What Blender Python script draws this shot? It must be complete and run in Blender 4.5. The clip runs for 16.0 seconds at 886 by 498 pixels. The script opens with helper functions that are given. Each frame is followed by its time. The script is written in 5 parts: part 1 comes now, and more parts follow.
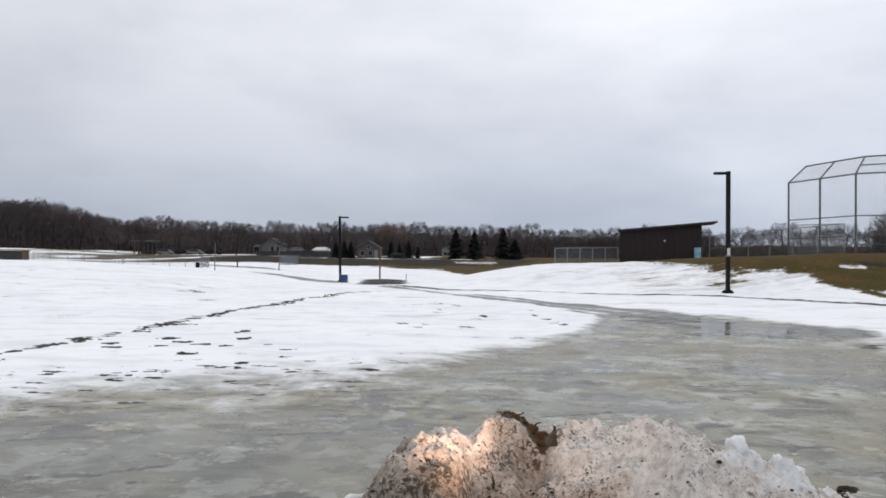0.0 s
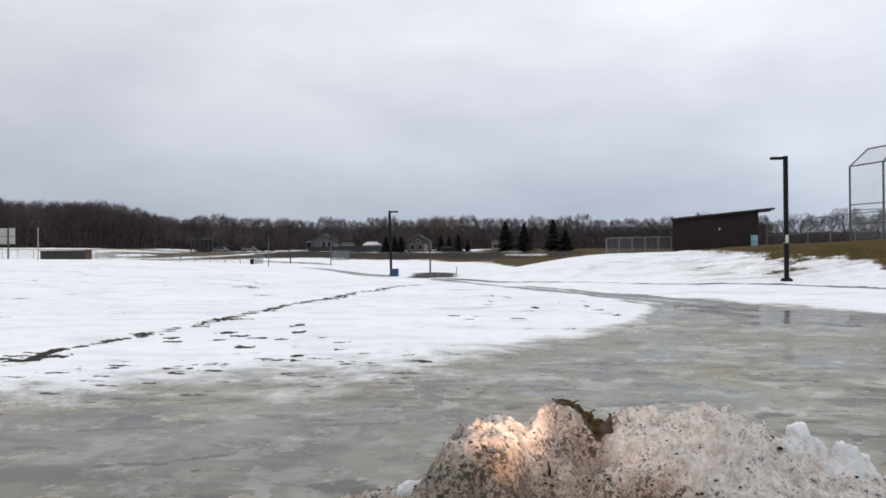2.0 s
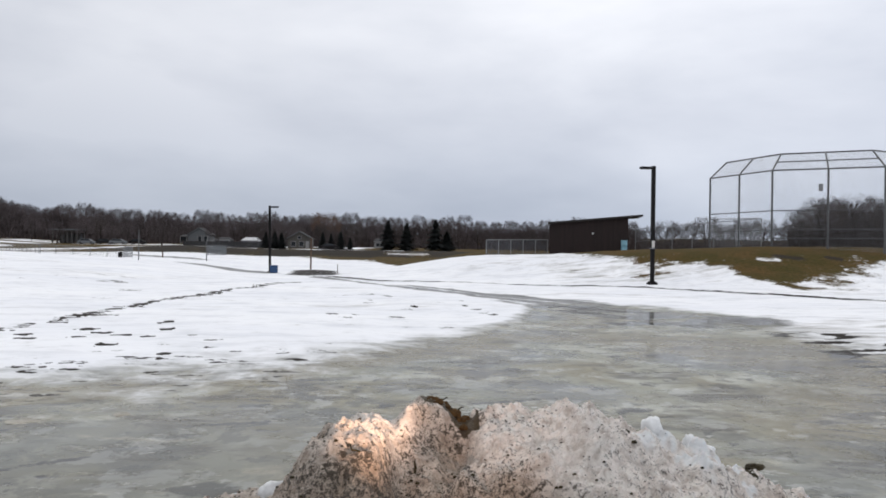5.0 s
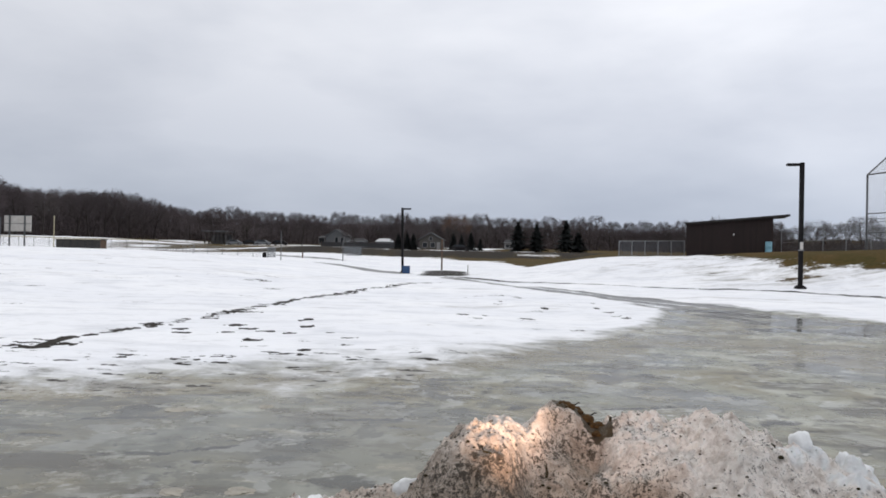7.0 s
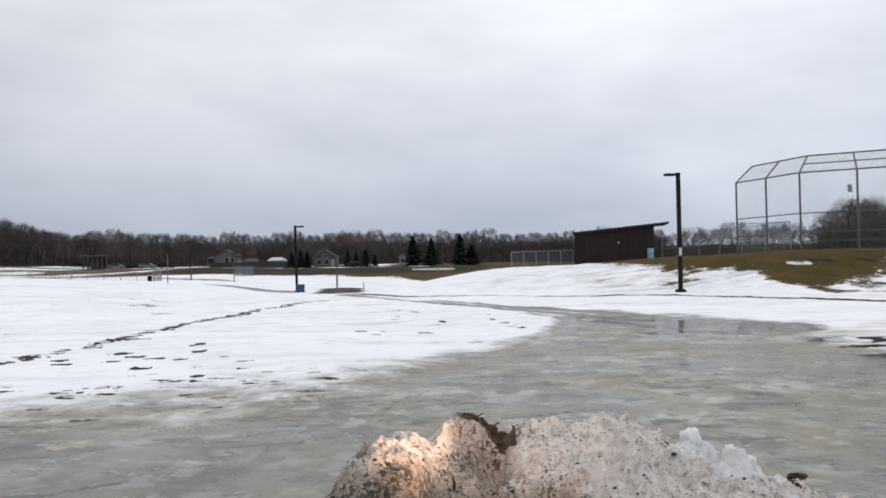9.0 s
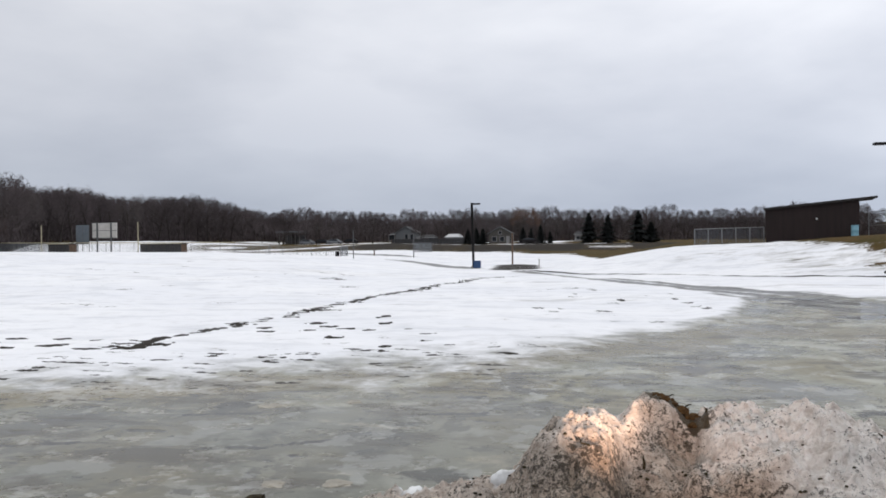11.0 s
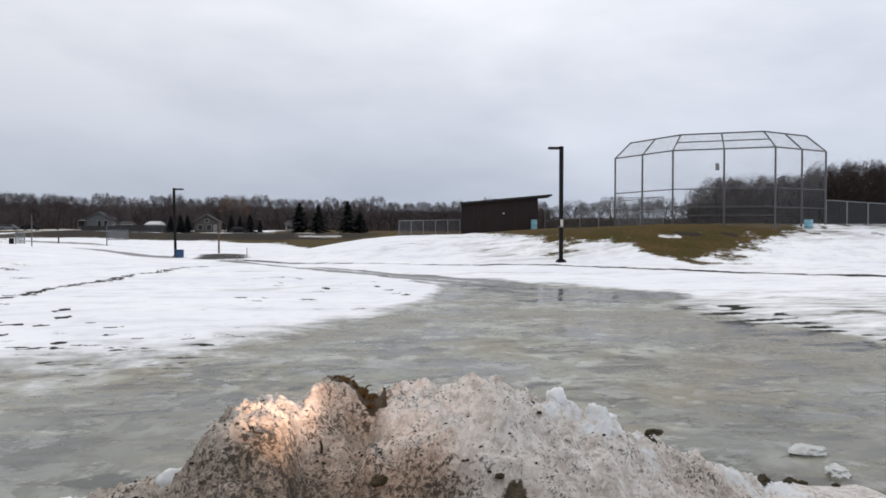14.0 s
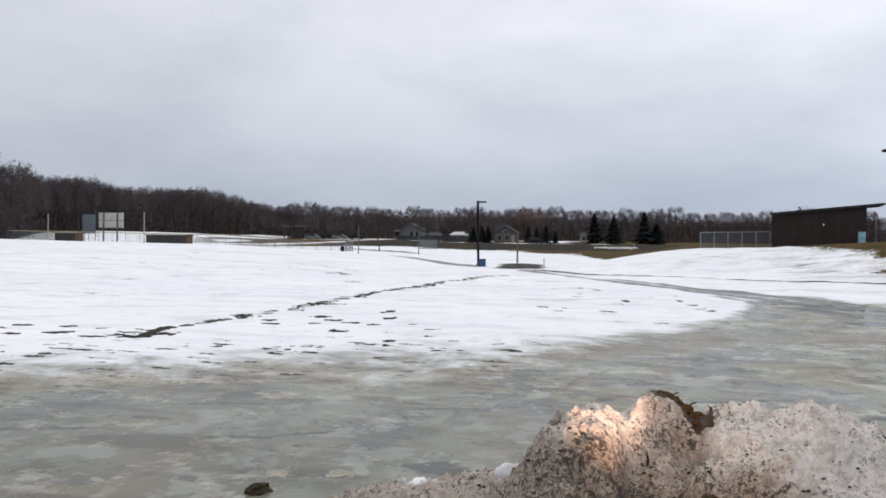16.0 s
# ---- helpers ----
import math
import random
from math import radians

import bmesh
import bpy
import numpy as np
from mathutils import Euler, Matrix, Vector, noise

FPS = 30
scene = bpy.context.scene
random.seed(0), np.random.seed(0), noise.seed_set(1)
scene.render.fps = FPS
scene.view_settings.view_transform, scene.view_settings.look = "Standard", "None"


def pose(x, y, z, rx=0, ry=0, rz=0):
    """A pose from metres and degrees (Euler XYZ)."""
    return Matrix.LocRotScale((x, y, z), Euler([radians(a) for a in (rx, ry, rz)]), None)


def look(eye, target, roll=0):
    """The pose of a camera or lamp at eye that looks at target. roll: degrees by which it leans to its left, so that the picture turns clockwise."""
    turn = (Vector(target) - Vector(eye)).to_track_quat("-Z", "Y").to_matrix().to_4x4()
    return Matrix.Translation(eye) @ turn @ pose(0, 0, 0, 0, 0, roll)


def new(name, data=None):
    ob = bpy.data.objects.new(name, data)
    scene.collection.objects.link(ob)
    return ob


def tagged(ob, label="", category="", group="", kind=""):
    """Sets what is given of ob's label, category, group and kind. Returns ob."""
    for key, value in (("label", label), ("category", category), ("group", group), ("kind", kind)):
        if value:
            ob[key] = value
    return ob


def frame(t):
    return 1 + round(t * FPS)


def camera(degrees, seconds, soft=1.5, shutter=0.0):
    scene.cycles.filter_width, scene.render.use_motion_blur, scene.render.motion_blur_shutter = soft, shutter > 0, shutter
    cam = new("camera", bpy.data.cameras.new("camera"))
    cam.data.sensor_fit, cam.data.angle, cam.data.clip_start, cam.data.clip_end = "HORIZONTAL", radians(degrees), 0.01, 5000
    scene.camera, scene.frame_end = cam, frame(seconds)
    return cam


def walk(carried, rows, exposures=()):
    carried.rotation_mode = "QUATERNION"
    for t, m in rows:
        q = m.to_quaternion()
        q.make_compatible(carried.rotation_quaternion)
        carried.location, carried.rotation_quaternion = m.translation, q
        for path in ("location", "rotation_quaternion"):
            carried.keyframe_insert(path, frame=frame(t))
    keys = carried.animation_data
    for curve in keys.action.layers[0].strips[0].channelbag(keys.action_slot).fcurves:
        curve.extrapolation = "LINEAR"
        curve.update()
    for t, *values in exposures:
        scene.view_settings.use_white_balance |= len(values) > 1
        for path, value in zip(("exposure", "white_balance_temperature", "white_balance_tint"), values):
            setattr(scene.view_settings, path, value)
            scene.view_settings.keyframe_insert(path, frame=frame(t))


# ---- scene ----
cam = camera(60.86, 16.0, soft=1.7)
ROWS = [
    (0.0, 0.0115, 0.0441, 1.6735, -0, 0.8, -0.523),
    (0.5, 0.0096, 0.0239, 1.6715, 2.557, 1.625, 0.402),
    (1.0, 0.0089, 0.0298, 1.6617, 3.075, 1.205, 0.23),
    (1.5, -0, 0.0092, 1.6542, 4.291, 0.27, 0.422),
    (2.0, 0.0003, 0.0139, 1.654, 3.785, 0.271, 0.47),
    (2.5, -0.0085, 0.0091, 1.6574, 5.11, -0.32, 0.629),
    (3.0, -0.0189, -0.0101, 1.6545, 7.095, -0.592, 0.773),
    (3.5, -0.0302, -0.016, 1.6541, 8.971, -0.871, 0.877),
    (4.0, 0.0007, 0.0047, 1.6503, 4.164, -0.156, -0.138),
    (4.5, 0.044, 0.0321, 1.6449, -2.328, 0.088, -0.596),
    (4.7, 0.0568, 0.0486, 1.6398, -5.132, 0.215, -0.862),
    (6.8, 0.0533, 0.0612, 1.6409, -0.237, 0.147, -0.988),
    (7.0, 0.0471, 0.0417, 1.6502, 4.727, 0.138, -1.025),
    (7.5, 0.0081, -0.0183, 1.6575, 11.185, -1.436, -0.686),
    (8.0, -0.0152, -0.0527, 1.6681, 8.095, 0.225, 0.241),
    (8.2, 0.0034, -0.0065, 1.6646, 3.518, 1.371, -0.001),
    (10.3, 0.0272, 0.0411, 1.6466, -5.337, 0.349, 1.244),
    (10.5, 0.0104, 0.0336, 1.6432, -2.136, -0.777, 0.318),
    (11.0, -0.0495, -0.0478, 1.6605, 9.977, -0.28, 0.667),
    (11.5, -0.0823, -0.0973, 1.6579, 18.166, 0.001, 1.105),
    (12.0, -0.0641, -0.0828, 1.6529, 15.29, -0.25, 1.203),
    (12.5, -0.0542, -0.0563, 1.6449, 12.311, -0.73, 0.545),
    (13.0, -0.0113, -0.0328, 1.6358, 5.703, -1.015, -0.071),
    (13.5, 0.0635, 0.0626, 1.6225, -4.553, -0.648, -0.107),
    (14.0, 0.1052, 0.0911, 1.6126, -11.702, -1.152, -0.077),
    (14.5, 0.0356, 0.0337, 1.6257, -4.659, -1.543, -0.191),
    (15.0, -0.0295, -0.0352, 1.6395, 4.933, -0.18, -0.356),
    (15.5, -0.0531, -0.069, 1.6499, 8.653, 1.634, -0.721),
    (16.0, -0.0686, -0.0725, 1.6382, 10.351, -0.465, -0.655),
]
# seconds, eye, then turn, tilt and lean
walk(cam, [(t, pose(x, y, z, 90 + pitch, roll, yaw)) for t, x, y, z, yaw, pitch, roll in ROWS])

# ---------------------------------------------------------------- light
SUN_UP, SUN_TURN = radians(38), radians(150)
world = bpy.data.worlds.new("overcast_sky")
scene.world = world
world.use_nodes = True
wn, wl = world.node_tree.nodes, world.node_tree.links
wn.clear()


def wnode(kind, **sets):
    n = wn.new(kind)
    for k, v in sets.items():
        n.inputs[k.replace("_", " ")].default_value = v
    return n


w_out, w_bg = wn.new("ShaderNodeOutputWorld"), wn.new("ShaderNodeBackground")
w_sky = wn.new("ShaderNodeTexSky")
w_sky.sky_type, w_sky.sun_disc = "NISHITA", False
w_sky.sun_elevation, w_sky.sun_rotation = SUN_UP, SUN_TURN
w_dim = wn.new("ShaderNodeVectorMath")
w_dim.operation = "SCALE"
w_dim.inputs["Scale"].default_value = 0.07
w_co, w_sep = wn.new("ShaderNodeTexCoord"), wn.new("ShaderNodeSeparateXYZ")
w_map = wn.new("ShaderNodeMapping")
w_map.inputs["Scale"].default_value = (1.3, 1.3, 3.8)
w_map.inputs["Location"].default_value = (0.35, 0.1, 0.0)
w_map.inputs["Rotation"].default_value = (0.0, 0.10, 0.3)
w_noise = wnode("ShaderNodeTexNoise", Scale=1.5, Detail=6.0, Roughness=0.48, Distortion=0.25)
w_fine = wnode("ShaderNodeTexNoise", Scale=4.5, Detail=5.0, Roughness=0.5)
w_add = wn.new("ShaderNodeMath")
w_add.operation = "MULTIPLY_ADD"
w_add.inputs[1].default_value, w_add.inputs[2].default_value = 0.3, 0.0
w_sum = wn.new("ShaderNodeMath")
w_high = wn.new("ShaderNodeValToRGB")
w_high.color_ramp.elements[0].position, w_high.color_ramp.elements[0].color = 0.0, (0.49, 0.543, 0.65, 1)
w_high.color_ramp.elements[1].position, w_high.color_ramp.elements[1].color = 1.0, (0.97, 0.97, 0.985, 1)
for place, tone in ((0.06, (0.52, 0.566, 0.665, 1)), (0.16, (0.63, 0.663, 0.748, 1)), (0.32, (0.835, 0.857, 0.922, 1)), (0.55, (0.91, 0.92, 0.945, 1))):
    w_high.color_ramp.elements.new(place).color = tone
w_cloud = wn.new("ShaderNodeValToRGB")
w_cloud.color_ramp.elements[0].position, w_cloud.color_ramp.elements[0].color = 0.45, (0.84, 0.855, 0.88, 1)
w_cloud.color_ramp.elements[1].position, w_cloud.color_ramp.elements[1].color = 0.82, (1.15, 1.14, 1.12, 1)
w_mul = wn.new("ShaderNodeMix")
w_mul.data_type, w_mul.blend_type = "RGBA", "MULTIPLY"
w_mul.inputs["Factor"].default_value = 1.0
w_mix = wn.new("ShaderNodeMix")
w_mix.data_type = "RGBA"
w_mix.inputs["Factor"].default_value = 0.96
wl.new(w_co.outputs["Generated"], w_map.inputs["Vector"])
wl.new(w_co.outputs["Generated"], w_sep.inputs[0])
wl.new(w_map.outputs[0], w_noise.inputs["Vector"])
wl.new(w_map.outputs[0], w_fine.inputs["Vector"])
wl.new(w_fine.outputs["Fac"], w_add.inputs[0])
wl.new(w_noise.outputs["Fac"], w_sum.inputs[0])
wl.new(w_add.outputs[0], w_sum.inputs[1])
wl.new(w_sum.outputs[0], w_cloud.inputs["Fac"])
wl.new(w_sep.outputs["Z"], w_high.inputs["Fac"])
wl.new(w_high.outputs["Color"], w_mul.inputs[6])
wl.new(w_cloud.outputs["Color"], w_mul.inputs[7])
wl.new(w_sky.outputs["Color"], w_dim.inputs[0])
wl.new(w_dim.outputs[0], w_mix.inputs[6])
# the cloud is thinner and brighter towards the sun's side
w_side, w_bright = wn.new("ShaderNodeMath"), wn.new("ShaderNodeVectorMath")
w_side.operation, w_bright.operation = "MULTIPLY_ADD", "SCALE"
w_side.inputs[1].default_value, w_side.inputs[2].default_value = 0.23, 0.955
wl.new(w_sep.outputs["X"], w_side.inputs[0])
wl.new(w_mul.outputs[2], w_bright.inputs[0])
wl.new(w_side.outputs[0], w_bright.inputs["Scale"])
wl.new(w_bright.outputs[0], w_mix.inputs[7])
wl.new(w_mix.outputs[2], w_bg.inputs["Color"])
wl.new(w_bg.outputs[0], w_out.inputs["Surface"])
w_bg.inputs["Strength"].default_value = 1.06

sun = new("sun", bpy.data.lights.new("sun", "SUN"))
sun.data.energy, sun.data.angle, sun.data.color = 0.5, radians(25), (1.0, 0.97, 0.93)
sun.matrix_world = pose(0, 0, 40, 52, 0, -150)

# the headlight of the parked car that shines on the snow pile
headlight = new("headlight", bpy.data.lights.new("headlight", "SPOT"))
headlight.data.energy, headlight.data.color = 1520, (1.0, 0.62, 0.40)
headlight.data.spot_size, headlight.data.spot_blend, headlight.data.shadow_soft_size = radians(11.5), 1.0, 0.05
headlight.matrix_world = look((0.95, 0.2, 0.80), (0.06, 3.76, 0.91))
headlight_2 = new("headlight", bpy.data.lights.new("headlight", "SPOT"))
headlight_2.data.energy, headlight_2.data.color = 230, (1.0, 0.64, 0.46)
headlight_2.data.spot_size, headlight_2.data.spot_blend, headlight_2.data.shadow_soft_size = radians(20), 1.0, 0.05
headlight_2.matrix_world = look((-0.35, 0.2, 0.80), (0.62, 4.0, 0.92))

# ---------------------------------------------------------------- small tools


def smooth(v, a, b):
    s = np.clip((np.asarray(v, float) - a) / (b - a), 0, 1)
    return s * s * (3 - 2 * s)


def waves(x, y, size, seed=0):
    """A soft random field between about -1 and 1."""
    r = np.random.RandomState(seed)
    total = 0
    for k in range(9):
        a, p = r.uniform(0, 6.28), r.uniform(0, 6.28)
        w = 6.28 / (size * r.uniform(0.55, 1.7))
        total = total + np.sin(w * (x * np.cos(a) + y * np.sin(a)) + p)
    return total / 3.6


class Buf:
    """Vertices and faces of one mesh."""

    def __init__(self):
        self.v, self.f = [], []

    def box(self, x, y, z, sx, sy, sz, turn=0.0, bevel=0.0):
        """A box whose foot's middle is at x, y, z."""
        c, s = math.cos(turn), math.sin(turn)
        n = len(self.v)
        b = min(bevel, sx / 3, sy / 3, sz / 3)
        if b <= 0:
            loop = [(-sx / 2, -sy / 2), (sx / 2, -sy / 2), (sx / 2, sy / 2), (-sx / 2, sy / 2)]
            levels = [(0, 0), (sz, 0)]
        else:
            loop = None
            levels = [(0, b), (b, 0), (sz - b, 0), (sz, b)]
        for h, inset in levels:
            hx, hy = sx / 2 - inset, sy / 2 - inset
            if loop:
                ring = loop
            else:
                ring = [(-hx + b, -hy), (hx - b, -hy), (hx, -hy + b), (hx, hy - b), (hx - b, hy), (-hx + b, hy), (-hx, hy - b), (-hx, -hy + b)]
            self.v += [(x + c * u - s * w, y + s * u + c * w, z + h) for u, w in ring]
        k = 4 if loop else 8
        for i in range(len(levels) - 1):
            for j in range(k):
                self.f.append((n + i * k + j, n + i * k + (j + 1) % k, n + (i + 1) * k + (j + 1) % k, n + (i + 1) * k + j))
        self.f.append(tuple(range(n + k - 1, n - 1, -1)))
        self.f.append(tuple(range(n + (len(levels) - 1) * k, n + len(levels) * k)))
        return self

    def tube(self, a, b, r0, r1=None, sides=6, cap=True):
        r1 = r0 if r1 is None else r1
        a, b = Vector(a), Vector(b)
        d = (b - a).normalized()
        u = d.cross(Vector((0, 0, 1)) if abs(d.z) < 0.9 else Vector((1, 0, 0))).normalized()
        w = d.cross(u)
        n = len(self.v)
        for p, r in ((a, r0), (b, r1)):
            for k in range(sides):
                q = 6.28319 * k / sides
                self.v.append(tuple(p + u * (r * math.cos(q)) + w * (r * math.sin(q))))
        for k in range(sides):
            m = (k + 1) % sides
            self.f.append((n + k, n + m, n + sides + m, n + sides + k))
        if cap:
            self.f.append(tuple(range(n + sides - 1, n - 1, -1)))
            self.f.append(tuple(range(n + sides, n + 2 * sides)))
        return self

    def lathe(self, rings, sides=18):
        """Rings of radius and height, about the z axis."""
        n = len(self.v)
        for r, z in rings:
            self.v += [(r * math.cos(6.28319 * k / sides), r * math.sin(6.28319 * k / sides), z) for k in range(sides)]
        for i in range(len(rings) - 1):
            for k in range(sides):
                m = (k + 1) % sides
                self.f.append((n + i * sides + k, n + i * sides + m, n + (i + 1) * sides + m, n + (i + 1) * sides + k))
        self.f.append(tuple(range(n + sides - 1, n - 1, -1)))
        self.f.append(tuple(range(n + (len(rings) - 1) * sides, n + len(rings) * sides)))
        return self

    def prism(self, outline, y0, y1):
        """An outline in x and z, pushed from y0 to y1."""
        n, k = len(self.v), len(outline)
        self.v += [(x, y0, z) for x, z in outline] + [(x, y1, z) for x, z in outline]
        self.f.append(tuple(range(n, n + k)))
        self.f.append(tuple(range(n + 2 * k - 1, n + k - 1, -1)))
        for j in range(k):
            m = (j + 1) % k
            self.f.append((n + m, n + j, n + k + j, n + k + m))
        return self

    def quad(self, a, b, c, d):
        n = len(self.v)
        self.v += [tuple(a), tuple(b), tuple(c), tuple(d)]
        self.f.append((n, n + 1, n + 2, n + 3))
        return self

    def ribbon(self, a, b, w0, w1, side):
        """A thin twig: a narrow strip from a to b."""
        n = len(self.v)
        sx, sy, sz = side
        self.v += [(a[0] - sx * w0, a[1] - sy * w0, a[2] - sz * w0), (a[0] + sx * w0, a[1] + sy * w0, a[2] + sz * w0),
                   (b[0] + sx * w1, b[1] + sy * w1, b[2] + sz * w1), (b[0] - sx * w1, b[1] - sy * w1, b[2] - sz * w1)]
        self.f.append((n, n + 1, n + 2, n + 3))
        return self

    def mesh(self, name, material, soft=False):
        me = bpy.data.meshes.new(name)
        me.from_pydata(self.v, [], self.f)
        me.materials.append(material)
        if soft:
            me.polygons.foreach_set("use_smooth", [True] * len(me.polygons))
        me.update()
        return me


def part(name, buf, material, parent, label="", soft=False):
    """Links a Buf as one mesh object under a thing or a part."""
    ob = new(name, buf.mesh(name, material, soft) if isinstance(buf, Buf) else buf)
    ob.parent = parent
    return tagged(ob, label)


def thing(name, x, y, z, turn, label, category, group="", kind=""):
    ob = new(name)
    ob.empty_display_size = 0.2
    ob.matrix_basis = pose(x, y, z, 0, 0, turn)
    return tagged(ob, label, category, group, kind)


# ---------------------------------------------------------------- materials


class Mat:
    """A node material with a few short-hands."""

    def __init__(self, name, roughness=0.7, metallic=0.0):
        self.m = bpy.data.materials.new(name)
        self.m.use_nodes = True
        self.n, self.l = self.m.node_tree.nodes, self.m.node_tree.links
        self.b = self.n["Principled BSDF"]
        self.b.inputs["Roughness"].default_value, self.b.inputs["Metallic"].default_value = roughness, metallic
        self.co = self.n.new("ShaderNodeTexCoord").outputs["Object"]

    def noise(self, scale, detail=4.0, rough=0.55, stretch=None, distort=0.0, turn=0.0):
        t = self.n.new("ShaderNodeTexNoise")
        t.inputs["Scale"].default_value, t.inputs["Detail"].default_value = scale, detail
        t.inputs["Roughness"].default_value, t.inputs["Distortion"].default_value = rough, distort
        if stretch:
            m = self.n.new("ShaderNodeMapping")
            m.inputs["Scale"].default_value = stretch
            m.inputs["Rotation"].default_value = (0, 0, turn)
            self.l.new(self.co, m.inputs["Vector"])
            self.l.new(m.outputs[0], t.inputs["Vector"])
        else:
            self.l.new(self.co, t.inputs["Vector"])
        return t.outputs["Fac"]

    def ramp(self, fac, *stops):
        r = self.n.new("ShaderNodeValToRGB")
        e = r.color_ramp.elements
        while len(e) < len(stops):
            e.new(0.5)
        for el, (p, c) in zip(e, stops):
            el.position = p
            el.color = (c, c, c, 1) if isinstance(c, (int, float)) else (*c, 1)
        self.l.new(fac, r.inputs["Fac"])
        return r.outputs["Color"]

    def mix(self, fac, a, b, blend="MIX"):
        m = self.n.new("ShaderNodeMix")
        m.data_type, m.blend_type = "RGBA", blend
        for sock, v in ((0, fac), (6, a), (7, b)):
            if isinstance(v, bpy.types.NodeSocket):
                self.l.new(v, m.inputs[sock])
            elif sock == 0:
                m.inputs[0].default_value = v
            else:
                m.inputs[sock].default_value = (*v, 1) if len(v) == 3 else v
        return m.outputs[2]

    def calc(self, op, a, b=None, c=None, clamp=False):
        m = self.n.new("ShaderNodeMath")
        m.operation, m.use_clamp = op, clamp
        for k, v in enumerate((a, b, c)):
            if isinstance(v, bpy.types.NodeSocket):
                self.l.new(v, m.inputs[k])
            elif v is not None:
                m.inputs[k].default_value = v
        return m.outputs[0]

    def attr(self, name):
        a = self.n.new("ShaderNodeAttribute")
        a.attribute_name = name
        return a.outputs["Fac"]

    def random(self):
        return self.n.new("ShaderNodeObjectInfo").outputs["Random"]

    def island(self):
        return self.n.new("ShaderNodeNewGeometry").outputs["Random Per Island"]

    def bump(self, height, strength=0.3, distance=0.02):
        b = self.n.new("ShaderNodeBump")
        b.inputs["Strength"].default_value, b.inputs["Distance"].default_value = strength, distance
        self.l.new(height, b.inputs["Height"])
        self.l.new(b.outputs[0], self.b.inputs["Normal"])
        return self

    def set(self, socket, value):
        if isinstance(value, bpy.types.NodeSocket):
            self.l.new(value, self.b.inputs[socket])
        else:
            self.b.inputs[socket].default_value = value
        return self


def plain(name, a, b, scale=6.0, roughness=0.7, metallic=0.0, bump=0.15, stretch=None, spread=0.0):
    """Two tones of one colour, mixed by grain at two scales."""
    m = Mat(name, roughness, metallic)
    fine, broad = m.noise(scale * 6, 5, 0.6, stretch), m.noise(scale, 3, 0.5, stretch)
    both = m.calc("ADD", m.calc("MULTIPLY", fine, 0.5), m.calc("MULTIPLY", broad, 0.5))
    col = m.mix(m.ramp(both, (0.36, 0.0), (0.64, 1.0)), a, b)
    if spread:
        col = m.mix(m.calc("MULTIPLY", m.random(), spread), col, tuple(c * 0.45 for c in a))
    m.set("Base Color", col)
    m.set("Roughness", m.calc("ADD", m.calc("MULTIPLY", fine, 0.2), roughness - 0.1))
    m.bump(both, bump, 0.01)
    if roughness > 0.82:
        m.set("Specular IOR Level", 0.12)
    return m.m


dark_paint = plain("dark_bronze_paint", (0.008, 0.0075, 0.008), (0.018, 0.016, 0.017), 5, 0.84)
galvanized = plain("galvanized_steel", (0.16, 0.165, 0.17), (0.27, 0.275, 0.285), 9, 0.5, 0.6)
dull_steel = plain("weathered_steel", (0.075, 0.077, 0.08), (0.13, 0.132, 0.138), 9, 0.6, 0.3)
yellow_pvc = plain("yellow_plastic", (0.36, 0.32, 0.20), (0.50, 0.45, 0.32), 4, 0.5)
blue_plastic = plain("blue_plastic", (0.012, 0.045, 0.13), (0.02, 0.07, 0.18), 5, 0.4)
pale_blue = plain("pale_blue_plastic", (0.16, 0.36, 0.46), (0.24, 0.46, 0.56), 5, 0.4)
paper_white = plain("white_sheet", (0.62, 0.63, 0.64), (0.78, 0.78, 0.78), 12, 0.6)
boards = plain("dark_brown_boards", (0.0135, 0.0062, 0.006), (0.027, 0.0125, 0.012), 4, 0.75, 0, 0.3, (1, 1, 0.15), 0.5)
roof_dark = plain("dark_roofing", (0.016, 0.014, 0.014), (0.035, 0.031, 0.03), 5, 0.8)
cream_panel = plain("faded_cream_panel", (0.42, 0.40, 0.37), (0.55, 0.53, 0.50), 1.4, 0.6)
brown_wood = plain("brown_wood", (0.07, 0.04, 0.025), (0.13, 0.08, 0.05), 3, 0.8, 0, 0.3, (1, 1, 0.2))
rust_panel = plain("reddish_brown_panel", (0.06, 0.03, 0.026), (0.10, 0.05, 0.042), 2, 0.7)
siding_grey = plain("grey_siding", (0.09, 0.097, 0.105), (0.13, 0.138, 0.15), 2, 0.7)
siding_beige = plain("beige_siding", (0.06, 0.055, 0.052), (0.10, 0.094, 0.088), 2, 0.7)
siding_white = plain("white_siding", (0.22, 0.22, 0.225), (0.32, 0.32, 0.325), 2, 0.7)
shingles = plain("grey_shingles", (0.035, 0.035, 0.038), (0.07, 0.07, 0.074), 4, 0.85)
roof_snow = plain("snow_on_roof", (0.35, 0.36, 0.38), (0.6, 0.61, 0.63), 2, 0.7)
window_dark = plain("dark_window_glass", (0.015, 0.018, 0.022), (0.03, 0.034, 0.04), 2, 0.15)
concrete = plain("concrete", (0.22, 0.215, 0.2), (0.32, 0.31, 0.29), 8, 0.85)
bark = plain("grey_brown_bark", (0.032, 0.027, 0.026), (0.068, 0.058, 0.054), 1.5, 0.9, 0, 0.3, (1, 1, 0.3), 0.4)
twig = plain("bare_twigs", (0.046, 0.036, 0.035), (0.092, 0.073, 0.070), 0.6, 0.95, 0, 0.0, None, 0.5)
